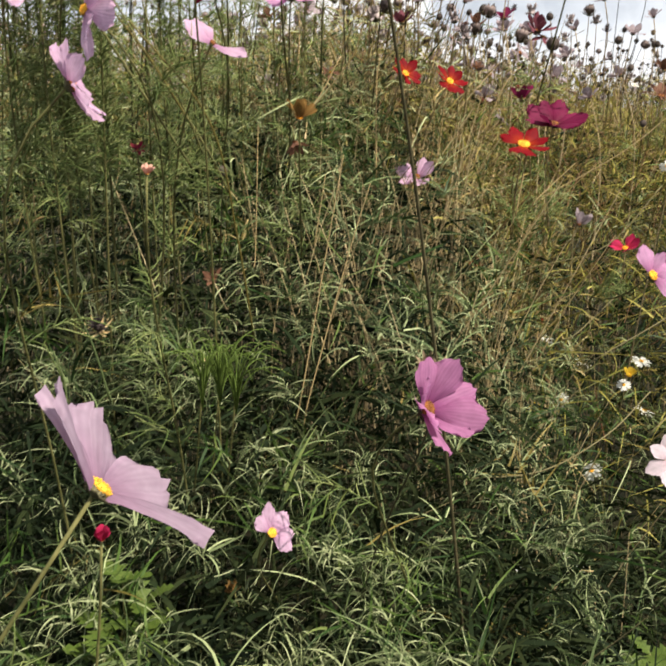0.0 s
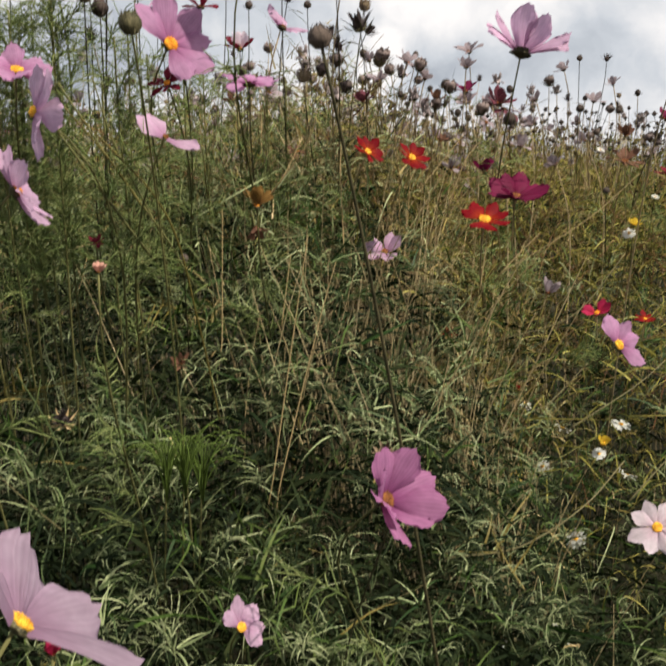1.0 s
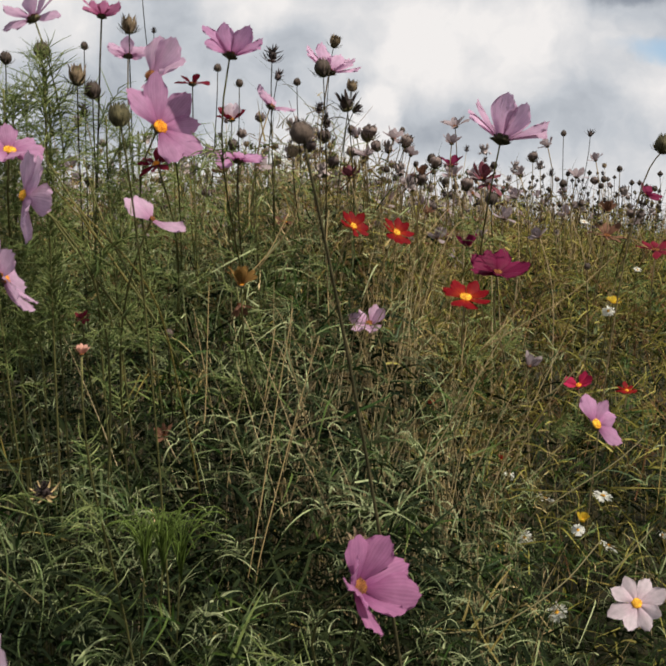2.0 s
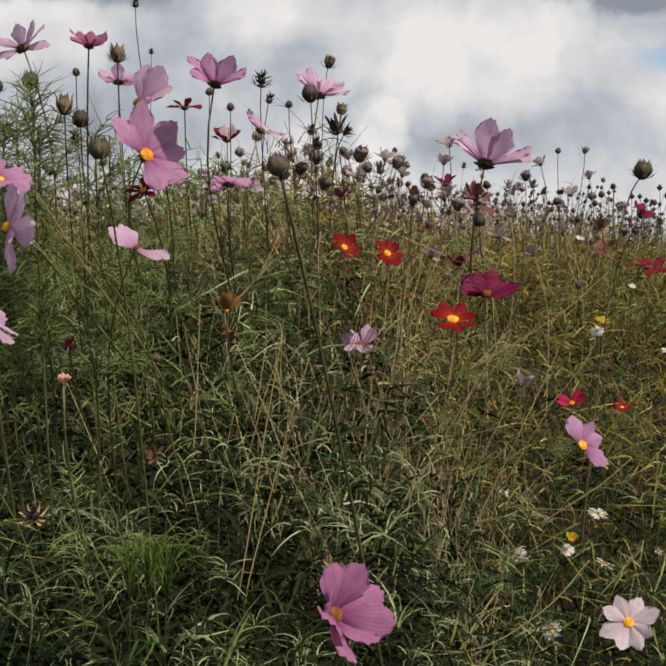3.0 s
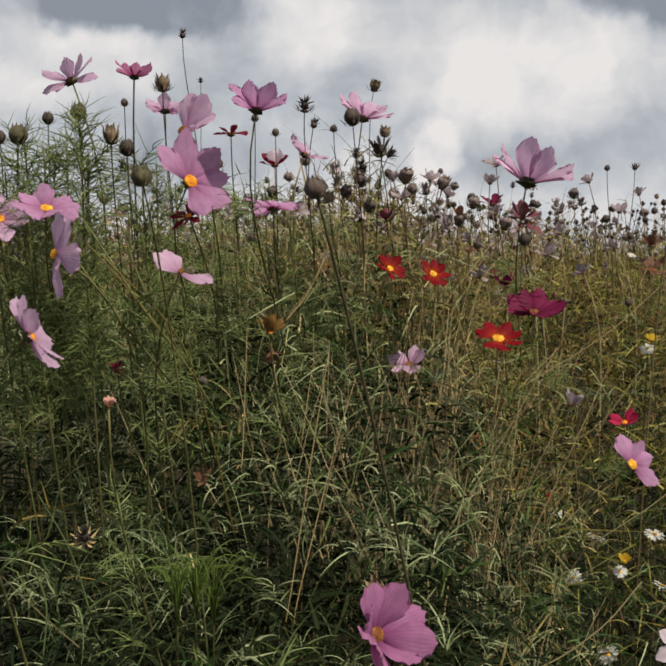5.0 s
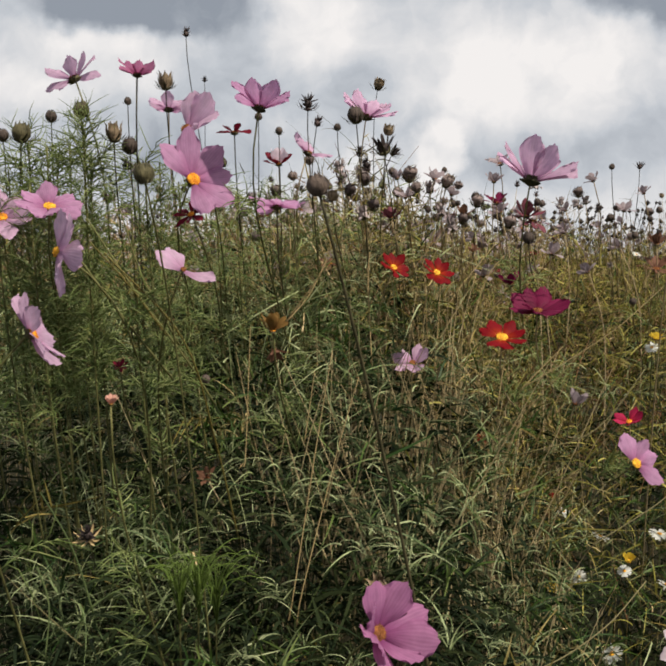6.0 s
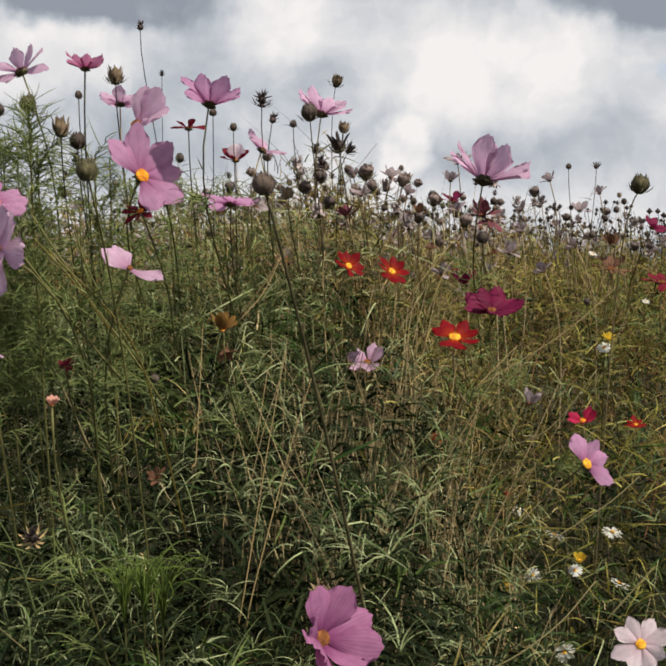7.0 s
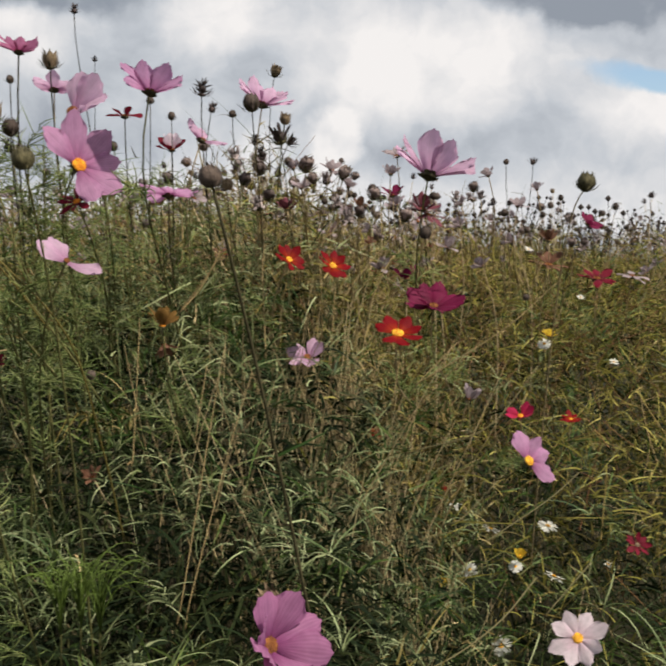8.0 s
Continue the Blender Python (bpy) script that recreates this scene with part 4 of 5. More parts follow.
def stalk(label, pts, r0, r1, mat="straw", name="straw_stalk"):
    """A single bent stalk through the given places."""
    pts = [Vector(p) for p in pts]
    line = []
    ext = [pts[0] * 2 - pts[1]] + pts + [pts[-1] * 2 - pts[-2]]
    for i in range(1, len(ext) - 2):
        a, b, c, d = ext[i - 1:i + 3]
        for k in range(6):
            t = k / 6
            line.append(0.5 * (2 * b + (c - a) * t + (2 * a - 5 * b + 4 * c - d) * t * t + (3 * b - a - 3 * c + d) * t ** 3))
    line.append(pts[-1])
    foot = line[0].copy()
    g = Geo()
    n = len(line)
    g.tube([p - foot for p in line], [0.75 * (r0 + (r1 - r0) * i / (n - 1)) for i in range(n)], 5)
    ob = new(name, g.mesh(name, M[mat]))
    ob.location = foot
    return tagged(ob, label, "stalk", "single stalks in the meadow")


# pink and red cosmos standing against the sky
cosmos("pale pink cosmos flower opening upwards on a bent stem", (-0.354, 1.066, 1.232), (-0.46, 0.10, 0.85), 0.074, "pale_pink", cup=18, centre="brown_centre", slim=1)
cosmos("rose pink cosmos flower opening upwards on a dark stem", (-0.271, 1.017, 1.226), (0.05, 0.12, 1), 0.052, "rose", cup=30, centre="brown_centre", stem="dark_stem", slim=1)
cosmos("rose pink cosmos flower with petals raised like a bowl", (-0.138, 0.977, 1.184), (0.26, 0.14, 1), 0.072, "pink", cup=34, centre="brown_centre", slim=1)
cosmos("pale pink cosmos flower opening sideways on a thin stem", (-0.113, 1.275, 1.166), (0.42, 0.12, 0.9), 0.068, "pale_pink", cup=26, centre="brown_centre", lost=(2, 3), spin="upright")
cosmos("pale pink cosmos flower behind a round bud", (-0.038, 1.354, 1.222), (0.22, 0.06, 1), 0.094, "pale_pink", cup=28, centre="brown_centre")
cosmos("large pale pink cosmos flower turned sideways above another", (-0.233, 1.076, 1.176), (-0.28, -0.70, 0.55), 0.100, "pale_pink", cup=18, centre="brown_centre", lost=(1, 2, 3, 4), spin="upright", slim=-1, eye=0.06)
cosmos("large pink cosmos flower with orange centre, facing sideways", (-0.208, 0.984, 1.114), (0.55, -0.62, 0.42), 0.106, "pink", cup=16, centre="orange_centre", lost=(2, 3), spin="upright", slim=1, eye=0.07)
cosmos("flat pink cosmos flower with spread petals on a dark stem", (-0.153, 1.256, 1.097), (0.03, 0.05, 1), 0.080, "pink", cup=8, centre="brown_centre", stem="dark_stem")
cosmos("small dark red cosmos flower with orange centre among leaves", (-0.219, 1.023, 1.080), (-0.25, -0.6, 0.65), 0.044, "maroon", cup=10, centre="orange_centre", slim=2)
cosmos("withered maroon cosmos flower on a dark stem", (-0.230, 1.409, 1.209), (0.0, -0.05, 1), 0.060, "maroon", cup=12, count=7, centre="brown_centre", stem="dark_stem", ragged=16, slim=2)
cosmos("fading cosmos flower with dark red bracts and pale petals", (-0.213, 1.838, 1.198), (0.0, -0.25, 1), 0.072, "maroon", cup=24, count=6, centre="orange_centre", stem="dark_stem", ragged=18, slim=2, inner="blush")
cosmos("pink cosmos flower with orange centre beside feathery leaves", (-0.345, 0.946, 1.087), (0.25, -0.42, 0.85), 0.075, "pink", cup=14, centre="centre")
cosmos("pale pink cosmos flower nodding sideways on a thin stem", (-0.290, 0.801, 1.043), (-0.58, -0.60, 0.22), 0.086, "pale_pink", cup=0, centre="centre", slim=0, spin="upright", lost=(1, 2, 3), eye=0.055)
cosmos("pink cosmos flower with yellow centre facing sideways", (-0.267, 0.675, 0.986), (0.80, 0.18, 0.42), 0.066, "pale_pink", cup=10, centre="orange_centre")
cosmos("pale mauve cosmos flower with drooping folded petals", (-0.2, 0.884, 1.025), (0.50, -0.40, 0.62), 0.066, "pale_pink", cup=6, count=8, centre="brown_centre", ragged=6, slim=-1, lost=(2, 3, 4, 6, 7), eye=0.045, spin="upright")
cosmos("pale mauve withered cosmos flower behind the taller blooms", (-0.288, 1.242, 1.221), (0.0, 0.2, 1), 0.062, "pale_pink", cup=20, centre="brown_centre")
cosmos("large pale pink cosmos flower with broad raised petals", (0.143, 1.053, 1.114), (0.24, 0.06, 0.95), 0.108, "pale_pink", cup=38, centre="green_bud", spin=0.3)
cosmos("deep magenta cosmos flower with bowl-shaped petals", (0.186, 1.283, 0.956), (0.05, -0.44, 0.90), 0.088, "magenta", cup=20, count=9, centre="brown_centre", slim=0, eye=0.07, ragged=9, spin=0.4)
cosmos("half-open maroon cosmos flower beside a magenta one", (0.166, 1.409, 0.985), (-0.3, 0.0, 1), 0.052, "magenta", cup=48, centre="brown_centre", lost=(1, 2), slim=2)
cosmos("bright red cosmos flower with orange-yellow centre", (0.121, 1.128, 0.936), (0.04, -0.46, 0.88), 0.066, "red", cup=10, centre="centre", slim=0, eye=0.11, ragged=7, spin=0.2, lost=(3,))
cosmos("scarlet cosmos flower with yellow centre among dry stems", (-0.002, 1.36, 1.013), (0.40, -0.58, 0.62), 0.050, "red", cup=12, centre="centre", slim=1, eye=0.10, ragged=8)
cosmos("dark scarlet cosmos flower with yellow centre among dry stems", (0.058, 1.36, 1.005), (0.34, -0.66, 0.55), 0.053, "red", cup=12, centre="centre", slim=1, eye=0.10, ragged=8)
cosmos("dark maroon cosmos flower above the meadow", (0.181, 1.729, 1.115), (-0.1, -0.2, 1), 0.056, "magenta", cup=30, centre="brown_centre", slim=2)
cosmos("faded crimson cosmos flower with drooping petals", (0.226, 1.604, 1.080), (0.25, -0.2, 1), 0.060, "dusky", cup=2, count=7, centre="brown_centre", ragged=16, slim=2)
cosmos("crimson cosmos flower on a slanting stem", (0.539, 1.759, 1.069), (0.3, -0.4, 0.8), 0.062, "magenta", cup=20, centre="brown_centre", lost=(3, 4), stem="dark_stem", slim=1)
cosmos("pink cosmos flower with golden centre, facing sideways", (0.256, 1.044, 0.806), (0.48, -0.68, 0.50), 0.070, "pink", cup=8, count=8, centre="centre", spin="upright", ragged=6, lost=(1, 2, 3, 4))
cosmos("hot pink cosmos flower above a paler one", (0.368, 1.531, 0.762), (-0.2, -0.45, 0.85), 0.056, "hot_pink", cup=14, centre="orange_centre", slim=0, lost=(2, 5))
cosmos("pale blush cosmos flower with golden centre, facing forwards", (0.379, 1.239, 0.520), (-0.14, -0.80, 0.56), 0.084, "blush", cup=10, centre="centre", slim=1)
cosmos("purplish pink cosmos flower with brown centre", (-0.02, 0.644, 0.778), (0.64, -0.55, 0.40), 0.088, "mauve", cup=42, count=8, centre="brown_centre", eye=0.075, spin=0.0, ragged=12)
cosmos("large pale pink cosmos flower close to the path", (-0.172, 0.344, 0.842), (0.58, 0.26, 0.64), 0.108, "lilac_white", cup=22, centre="centre", root=(-0.36, 0.22), spin="upright", lost=(1, 2, 3), eye=0.045, ragged=3)
cosmos("small pink cosmos flower low among the leaves", (-0.135, 0.8, 0.606), (0.45, -0.66, 0.52), 0.054, "pale_pink", cup=8, centre="centre", count=7, lost=(2, 3), spin="upright", ragged=18, leafy=False)
cosmos("pale lilac withered cosmos flower low in the meadow", (0.025, 1.409, 0.872), (0.05, -0.50, 0.7), 0.066, "pale_pink", cup=30, centre="brown_centre", ragged=42, slim=1)
cosmos("greyish lilac withered cosmos flower low in the meadow", (0.254, 1.378, 0.817), (0.2, -0.5, 0.8), 0.050, "faded", cup=58, centre="brown_centre", ragged=20, lost=(1, 5), slim=2)
cosmos("dried rusty cosmos flower with brown centre", (-0.126, 0.954, 0.962), (0.0, -0.35, 0.9), 0.044, "ochre", cup=62, centre="orange_centre", ragged=20, slim=2)
cosmos("dried brown cosmos flower with hanging petals", (-0.133, 1.021, 0.935), (0.1, -0.4, -0.6), 0.034, "rust", cup=50, centre="brown_centre", ragged=20, slim=2)
cosmos("dark red dried cosmos flower low among leaves", (-0.278, 0.939, 0.927), (0.0, -0.4, 0.9), 0.020, "maroon", cup=25, centre="brown_centre", ragged=16, slim=2)
cosmos("pale salmon folded cosmos flower low among leaves", (-0.231, 0.742, 0.923), (0.1, -0.2, 1), 0.017, "salmon", cup=62, centre="centre", ragged=12, slim=1)
cosmos("rusty withered cosmos flower low in the meadow", (-0.233, 1.149, 0.764), (-0.3, -0.5, 0.7), 0.034, "rust", cup=42, centre="brown_centre", ragged=24, slim=2)
cosmos("small orange-red cosmos flower among dry stems", (0.502, 1.702, 0.723), (0.0, -0.35, 0.9), 0.040, "red", cup=5, centre="centre", slim=1)
cosmos("dark red cosmos flower with pale centre low in the meadow", (0.533, 1.446, 0.577), (0.05, -0.7, 0.7), 0.046, "maroon", cup=10, centre="papery", slim=2)
cosmos("small bright red bud-like cosmos flower low in the meadow", (0.267, 1.636, 0.610), (0.1, -0.3, 0.9), 0.026, "red", cup=55, centre="brown_centre", slim=1)
cosmos("withered pinkish brown cosmos flower with thin petals", (0.453, 1.705, 0.997), (0.1, -0.3, 1), 0.072, "rust", cup=22, centre="brown_centre", ragged=26, slim=2)
cosmos("withered dull crimson cosmos flower with spread petals", (0.548, 1.727, 0.972), (0.0, -0.2, 1), 0.080, "maroon", cup=6, centre="brown_centre", ragged=18, slim=2)
cosmos("pale mauve withered cosmos flower among seed heads", (0.640, 1.801, 0.973), (0.2, -0.2, 1), 0.070, "faded", cup=4, centre="brown_centre", ragged=18, slim=2)
cosmos("small faded rusty cosmos flower among dry stems", (0.139, 1.712, 1.032), (0.1, -0.4, 0.8), 0.030, "rust", cup=30, centre="orange_centre", slim=2)
cosmos("small pale pink cosmos flower among far seed heads", (0.198, 1.822, 1.190), (-0.2, -0.3, 0.9), 0.058, "faded", cup=28, centre="brown_centre", slim=2)
cosmos("faded orange cosmos flower low in the meadow", (-0.105, 1.601, 1.015), (0.0, -0.4, 0.9), 0.040, "rust", cup=12, centre="orange_centre", ragged=18, slim=2)
cosmos("small coral cosmos flower beside the dry stems", (0.145, 1.606, 0.715), (0.0, -0.5, 0.8), 0.030, "red", cup=20, centre="orange_centre", ragged=18, slim=1)

cosmos("small half-open pink cosmos bud beside the path", (-0.223, 0.546, 0.720), (0.1, -0.3, 0.9), 0.022, "hot_pink", cup=72, centre="brown_centre", root=(-0.30, 0.55), leafy=False)
cosmos("small ochre withered cosmos flower low among leaves", (-0.176, 0.875, 0.506), (-0.2, -0.4, 0.8), 0.026, "ochre", cup=50, centre="orange_centre", ragged=20, slim=2)

# small daisies and yellow flowers low down
for spot, wide, way in (((0.441, 1.614, 0.556), 0.036, (0.15, -0.20, 0.9)), ((0.356, 1.671, 0.534), 0.034, (0.3, -0.05, 0.9)), ((0.447, 1.587, 0.477), 0.037, (0.3, -0.08, 0.9)),
                        ((0.304, 1.740, 0.560), 0.032, (0.5, -0.3, 0.8)), ((0.321, 1.423, 0.429), 0.034, (-0.5, -0.4, 0.7)), ((0.298, 1.564, 0.498), 0.030, (-0.5, -0.4, 0.8))):
    daisy("small white daisy with yellow centre low in the meadow", spot, way, wide)
daisy("small pale yellow-green daisy low in the meadow", (0.254, 1.566, 0.480), (-0.2, -0.5, 0.8), 0.026, "yellow", count=12)
daisy("golden yellow flower head above a white daisy", (0.274, 1.145, 0.664), (0.1, -0.3, 0.9), 0.024, "yellow", "centre", 20, 62, name="yellow_flower", category="flower")
daisy("white daisy under a golden flower head", (0.271, 1.151, 0.650), (-0.2, -0.5, 0.8), 0.018)
daisy("small golden yellow flower above pale petals", (0.331, 1.251, 0.921), (0.1, -0.3, 0.9), 0.022, "yellow", "centre", 18, 42, name="yellow_flower", category="flower")
daisy("small white daisy under a yellow flower", (0.328, 1.260, 0.909), (-0.2, -0.6, 0.7), 0.018)
for spot in ((0.013, 1.924, 0.900), (-0.219, 1.937, 1.010), (0.562, 1.863, 0.929), (0.503, 2.039, 1.017), (0.553, 1.629, 0.482), (0.307, 1.590, 0.489), (0.609, 1.798, 0.812), (0.210, 1.355, 0.289), (0.298, 1.340, 0.304), (0.286, 1.398, 0.298)):
    daisy("small withered white daisy among dry stems", spot, (prng.uniform(-0.4, 0.4), -0.5, 0.8), prng.uniform(0.016, 0.023), count=11, cup=10)

# buds and seed heads that stand out
bud("large round brown bud on a long dark stem", (-0.064, 0.732, 1.091), 0.0195, "round", (-0.22, -0.2, 1), root=(0.13, 1.02), via=(0.012, 0.838, 0.763), bracts=False, thick=0.0016)
bud("round greenish brown bud on a long leaning stem", (-0.203, 0.758, 1.104), 0.0195, "green", (-0.1, -0.2, 1), root=(-0.195, 1.119), via=(-0.208, 0.953, 0.900), bracts=False, stem="green_stem", thick=0.0010)
bud("brown withered bud above a purplish pink flower", (-0.02, 0.66, 0.804), 0.016, "husk", (-0.4, -0.3, 1))
bud("fat green-brown bud with a long narrow bract", (0.267, 0.911, 1.099), 0.019, "green", (0.15, 0, 1), root=(0.475, 1.9), via=(0.332, 1.25, 1.062), stem="dry_stem", thick=0.0009)
bud("round brown bud in front of a pink flower", (-0.048, 1.175, 1.200), 0.023, "round", (-0.1, 0, 1))
bud("spiky dark seed head on a tall thin stem", (-0.315, 1.501, 1.370), 0.018, "spiky", (0.05, 0, 1), bracts=False)
bud("small spiky seed head on a thin stem", (-0.401, 2.120, 1.403), 0.016, "spiky", bracts=False)
bud("spiky brown seed head with open bracts", (-0.258, 1.092, 1.230), 0.020, "husk", stem="dark_stem")
bud("bristly dark seed head above the flowers", (-0.110, 1.248, 1.226), 0.022, "spiky", (0.1, 0, 1), bracts=True)
bud("dark star-shaped seed head on a thin stem", (-0.110, 1.421, 1.222), 0.020, "spiky", (0.3, 0, 1), bracts=False)
bud("ragged seed head with a hanging bract", (-0.024, 1.862, 1.344), 0.024, "husk", (0.3, -0.2, 1), stem="dark_stem")
bud("seed head with dark open bracts", (-0.017, 1.318, 1.178), 0.030, "open", (-0.25, -0.1, 1))
bud("yellowish withered seed head among dark bracts", (-0.008, 1.337, 1.199), 0.018, "husk", (0.2, 0, 1), stem="green_stem", bracts=False)
bud("dark seed head with bracts spread sideways", (0.001, 1.379, 1.175), 0.017, "open", (0.75, 0, 0.65))
bud("small round dark bud on a thin stem", (-0.350, 1.277, 1.237), 0.011, "round")
bud("small round dark bud above the flowers", (-0.161, 1.368, 1.205), 0.012, "round")
bud("small dark bud above the leaves", (-0.195, 1.411, 1.231), 0.012, "round")
bud("brown bud with curled bracts beside a stem", (-0.290, 0.989, 1.163), 0.021, "husk")
bud("dark brown bud with curled bracts", (-0.283, 1.024, 1.153), 0.019, "round")
bud("green-brown bud above feathery leaves", (-0.334, 1.025, 1.192), 0.019, "green", stem="green_stem")
bud("dark withered bud above feathery leaves", (-0.412, 1.157, 1.203), 0.016, "round")
bud("brown bud on a thin stem above the meadow", (-0.085, 1.488, 1.223), 0.012, "round")
bud("brown papery seed head among thin stems", (-0.088, 1.396, 1.115), 0.020, "husk", bracts=False)
bud("round dark brown bud among seed heads", (0.026, 1.596, 1.155), 0.024, "round")
bud("dark bud with a bent bract among seed heads", (0.090, 1.594, 1.147), 0.020, "husk", (0.4, 0, 0.9))
bud("small dark bud above the far meadow", (0.430, 1.948, 1.190), 0.013, "round", bracts=False)
bud("open dark seed head on a thin stem", (0.497, 2.0, 1.195), 0.018, "open", (0, 0, 1), bracts=False)
bud("small dark round bud beside a maroon flower", (0.142, 1.692, 1.124), 0.018, "round")
bud("round dark brown bud low in the meadow", (0.352, 1.455, 0.956), 0.012, "round", bracts=False)
bud("round dark bud below a pale bloom", (0.167, 1.239, 1.051), 0.018, "round", bracts=False)
bud("small dark bud beside a scarlet flower", (0.105, 1.656, 0.987), 0.016, "round", bracts=False)
bud("dark dried head low among the leaves", (-0.207, 1.019, 0.904), 0.011, "round", bracts=False)
bud("pale-rimmed dried seed head deep in the leaves", (-0.330, 0.980, 0.745), 0.022, "spiky", (0, -0.6, 0.7))

# withered blooms and larger heads against the sky
for spot, wide, kind in (((0.005, 1.5, 1.145), 0.036, "faded"), ((0.063, 1.52, 1.145), 0.050, "faded"), ((0.088, 1.5, 1.119), 0.036, "faded"), ((0.017, 1.48, 1.116), 0.040, "faded"), ((0.106, 1.5, 1.087), 0.040, "rust"),
                         ((0.086, 1.5, 1.077), 0.036, "faded"), ((-0.005, 1.45, 1.084), 0.040, "dusky"), ((0.163, 1.6, 1.144), 0.040, "faded"), ((0.216, 1.6, 1.089), 0.060, "dusky"), ((0.353, 1.75, 1.152), 0.040, "faded"),
                         ((0.454, 1.8, 1.131), 0.036, "faded"), ((0.407, 1.75, 1.099), 0.046, "faded"), ((0.452, 1.7, 1.039), 0.050, "rust"), ((-0.142, 1.48, 1.099), 0.040, "faded"), ((-0.2, 1.55, 1.092), 0.040, "rust"),
                         ((0.296, 1.7, 1.099), 0.040, "faded")):
    cosmos({"faded": "withered lilac-grey cosmos bloom with ragged petals", "rust": "withered brown cosmos bloom with ragged petals", "dusky": "withered dull red cosmos bloom with ragged petals"}[kind], spot, (prng.uniform(-0.4, 0.4), prng.uniform(-0.5, 0.1), 0.9), wide, kind, cup=prng.uniform(25, 62), count=7, centre="brown_centre", stem="dry_stem", ragged=34, slim=1, leafy=False)
for spot, wide, kind in (((-0.003, 1.5, 1.156), 0.013, "round"), ((0.025, 1.5, 1.152), 0.026, "crumpled"), ((0.033, 1.46, 1.129), 0.018, "crumpled"), ((0.081, 1.5, 1.139), 0.022, "crumpled"), ((0.069, 1.46, 1.095), 0.020, "shaggy"),
                         ((0.057, 1.55, 1.134), 0.022, "shaggy"), ((0.005, 1.5, 1.122), 0.011, "round"), ((0.025, 1.5, 1.123), 0.012, "crumpled"), ((0.052, 1.5, 1.097), 0.011, "round"), ((0.083, 1.6, 1.164), 0.010, "round"),
                         ((0.101, 1.55, 1.108), 0.010, "round"), ((0.105, 1.5, 1.083), 0.020, "crumpled"), ((0.085, 1.45, 1.073), 0.022, "shaggy"), ((0.132, 1.55, 1.111), 0.022, "crumpled"), ((0.182, 1.55, 1.078), 0.024, "crumpled"),
                         ((0.233, 1.6, 1.11), 0.013, "round"), ((0.317, 1.7, 1.13), 0.020, "crumpled"), ((0.33, 1.7, 1.116), 0.016, "shaggy"), ((0.384, 1.75, 1.087), 0.015, "round"), ((0.392, 1.75, 1.104), 0.010, "round"),
                         ((0.362, 1.75, 1.106), 0.014, "spiky"), ((0.499, 1.8, 1.116), 0.012, "round"), ((0.492, 1.7, 1.036), 0.018, "crumpled"), ((0.288, 1.7, 1.115), 0.016, "shaggy"), ((0.466, 1.8, 1.085), 0.012, "round"),
                         ((-0.044, 1.45, 1.142), 0.022, "crumpled"), ((-0.051, 1.5, 1.187), 0.018, "spiky"), ((-0.041, 1.45, 1.164), 0.022, "spiky"), ((-0.031, 1.42, 1.103), 0.020, "crumpled"), ((-0.046, 1.4, 1.09), 0.022, "shaggy"),
                         ((-0.064, 1.4, 1.124), 0.020, "crumpled"), ((-0.092, 1.4, 1.115), 0.018, "shaggy"), ((-0.177, 1.45, 1.127), 0.018, "crumpled"), ((-0.212, 1.45, 1.117), 0.018, "shaggy"), ((-0.245, 1.4, 1.124), 0.016, "spiky"),
                         ((-0.334, 1.2, 1.15), 0.018, "spiky")):
    bud({"spiky": "dark bristly seed head on a thin brown stem", "round": "round dark bud on a thin brown stem", "crumpled": "spent brown bloom shrunk into a ragged ball", "shaggy": "spent grey bloom with hanging bracts"}[kind], spot, wide, kind, (prng.uniform(-0.4, 0.4), -0.1, 1), stem="dry_stem")

# single stalks that stand out
stalk("dark green slanting flower stem", [(-0.318, 0.882, 1.065), (-0.290, 0.901, 1.018), (-0.258, 0.928, 0.962), (-0.231, 0.970, 0.910)], 0.0012, 0.0016, "green_stem", "bare_stem")
stalk("dark green slanting flower stem", [(-0.306, 0.938, 1.075), (-0.263, 0.950, 1.003), (-0.219, 0.976, 0.931), (-0.196, 1.013, 0.876)], 0.0011, 0.0015, "green_stem", "bare_stem")
stalk("dark green slanting flower stem", [(-0.288, 0.996, 1.085), (-0.271, 1.001, 1.023), (-0.245, 1.014, 0.963), (-0.231, 1.054, 0.917)], 0.0010, 0.0014, "green_stem", "bare_stem")
stalk("thin pale straw upright among flowers", [(-0.034, 1.388, 0.870), (-0.039, 1.398, 0.991), (-0.036, 1.399, 1.034)], 0.0011, 0.0008)
stalk("thin pale straw upright among flowers", [(-0.146, 1.341, 1.006), (-0.145, 1.342, 1.052), (-0.147, 1.342, 1.087)], 0.0012, 0.0009)
stalk("pale slanting stalk among the leaves", [(-0.147, 1.287, 0.943), (-0.116, 1.293, 0.979), (-0.090, 1.297, 1.030)], 0.0011, 0.0008)
stalk("curved grey-green stem among the leaves", [(-0.296, 0.884, 0.697), (-0.318, 0.896, 0.756), (-0.349, 0.900, 0.811)], 0.0016, 0.0010, "grass")
stalk("pale arching stem low in the meadow", [(-0.040, 1.063, 0.328), (0.017, 1.077, 0.357), (0.059, 1.103, 0.390), (0.085, 1.140, 0.424)], 0.0013, 0.0009)
stalk("thin pale straw upright among the leaves", [(-0.439, 1.140, 0.828), (-0.446, 1.147, 0.906), (-0.446, 1.149, 1.006)], 0.0012, 0.0008)

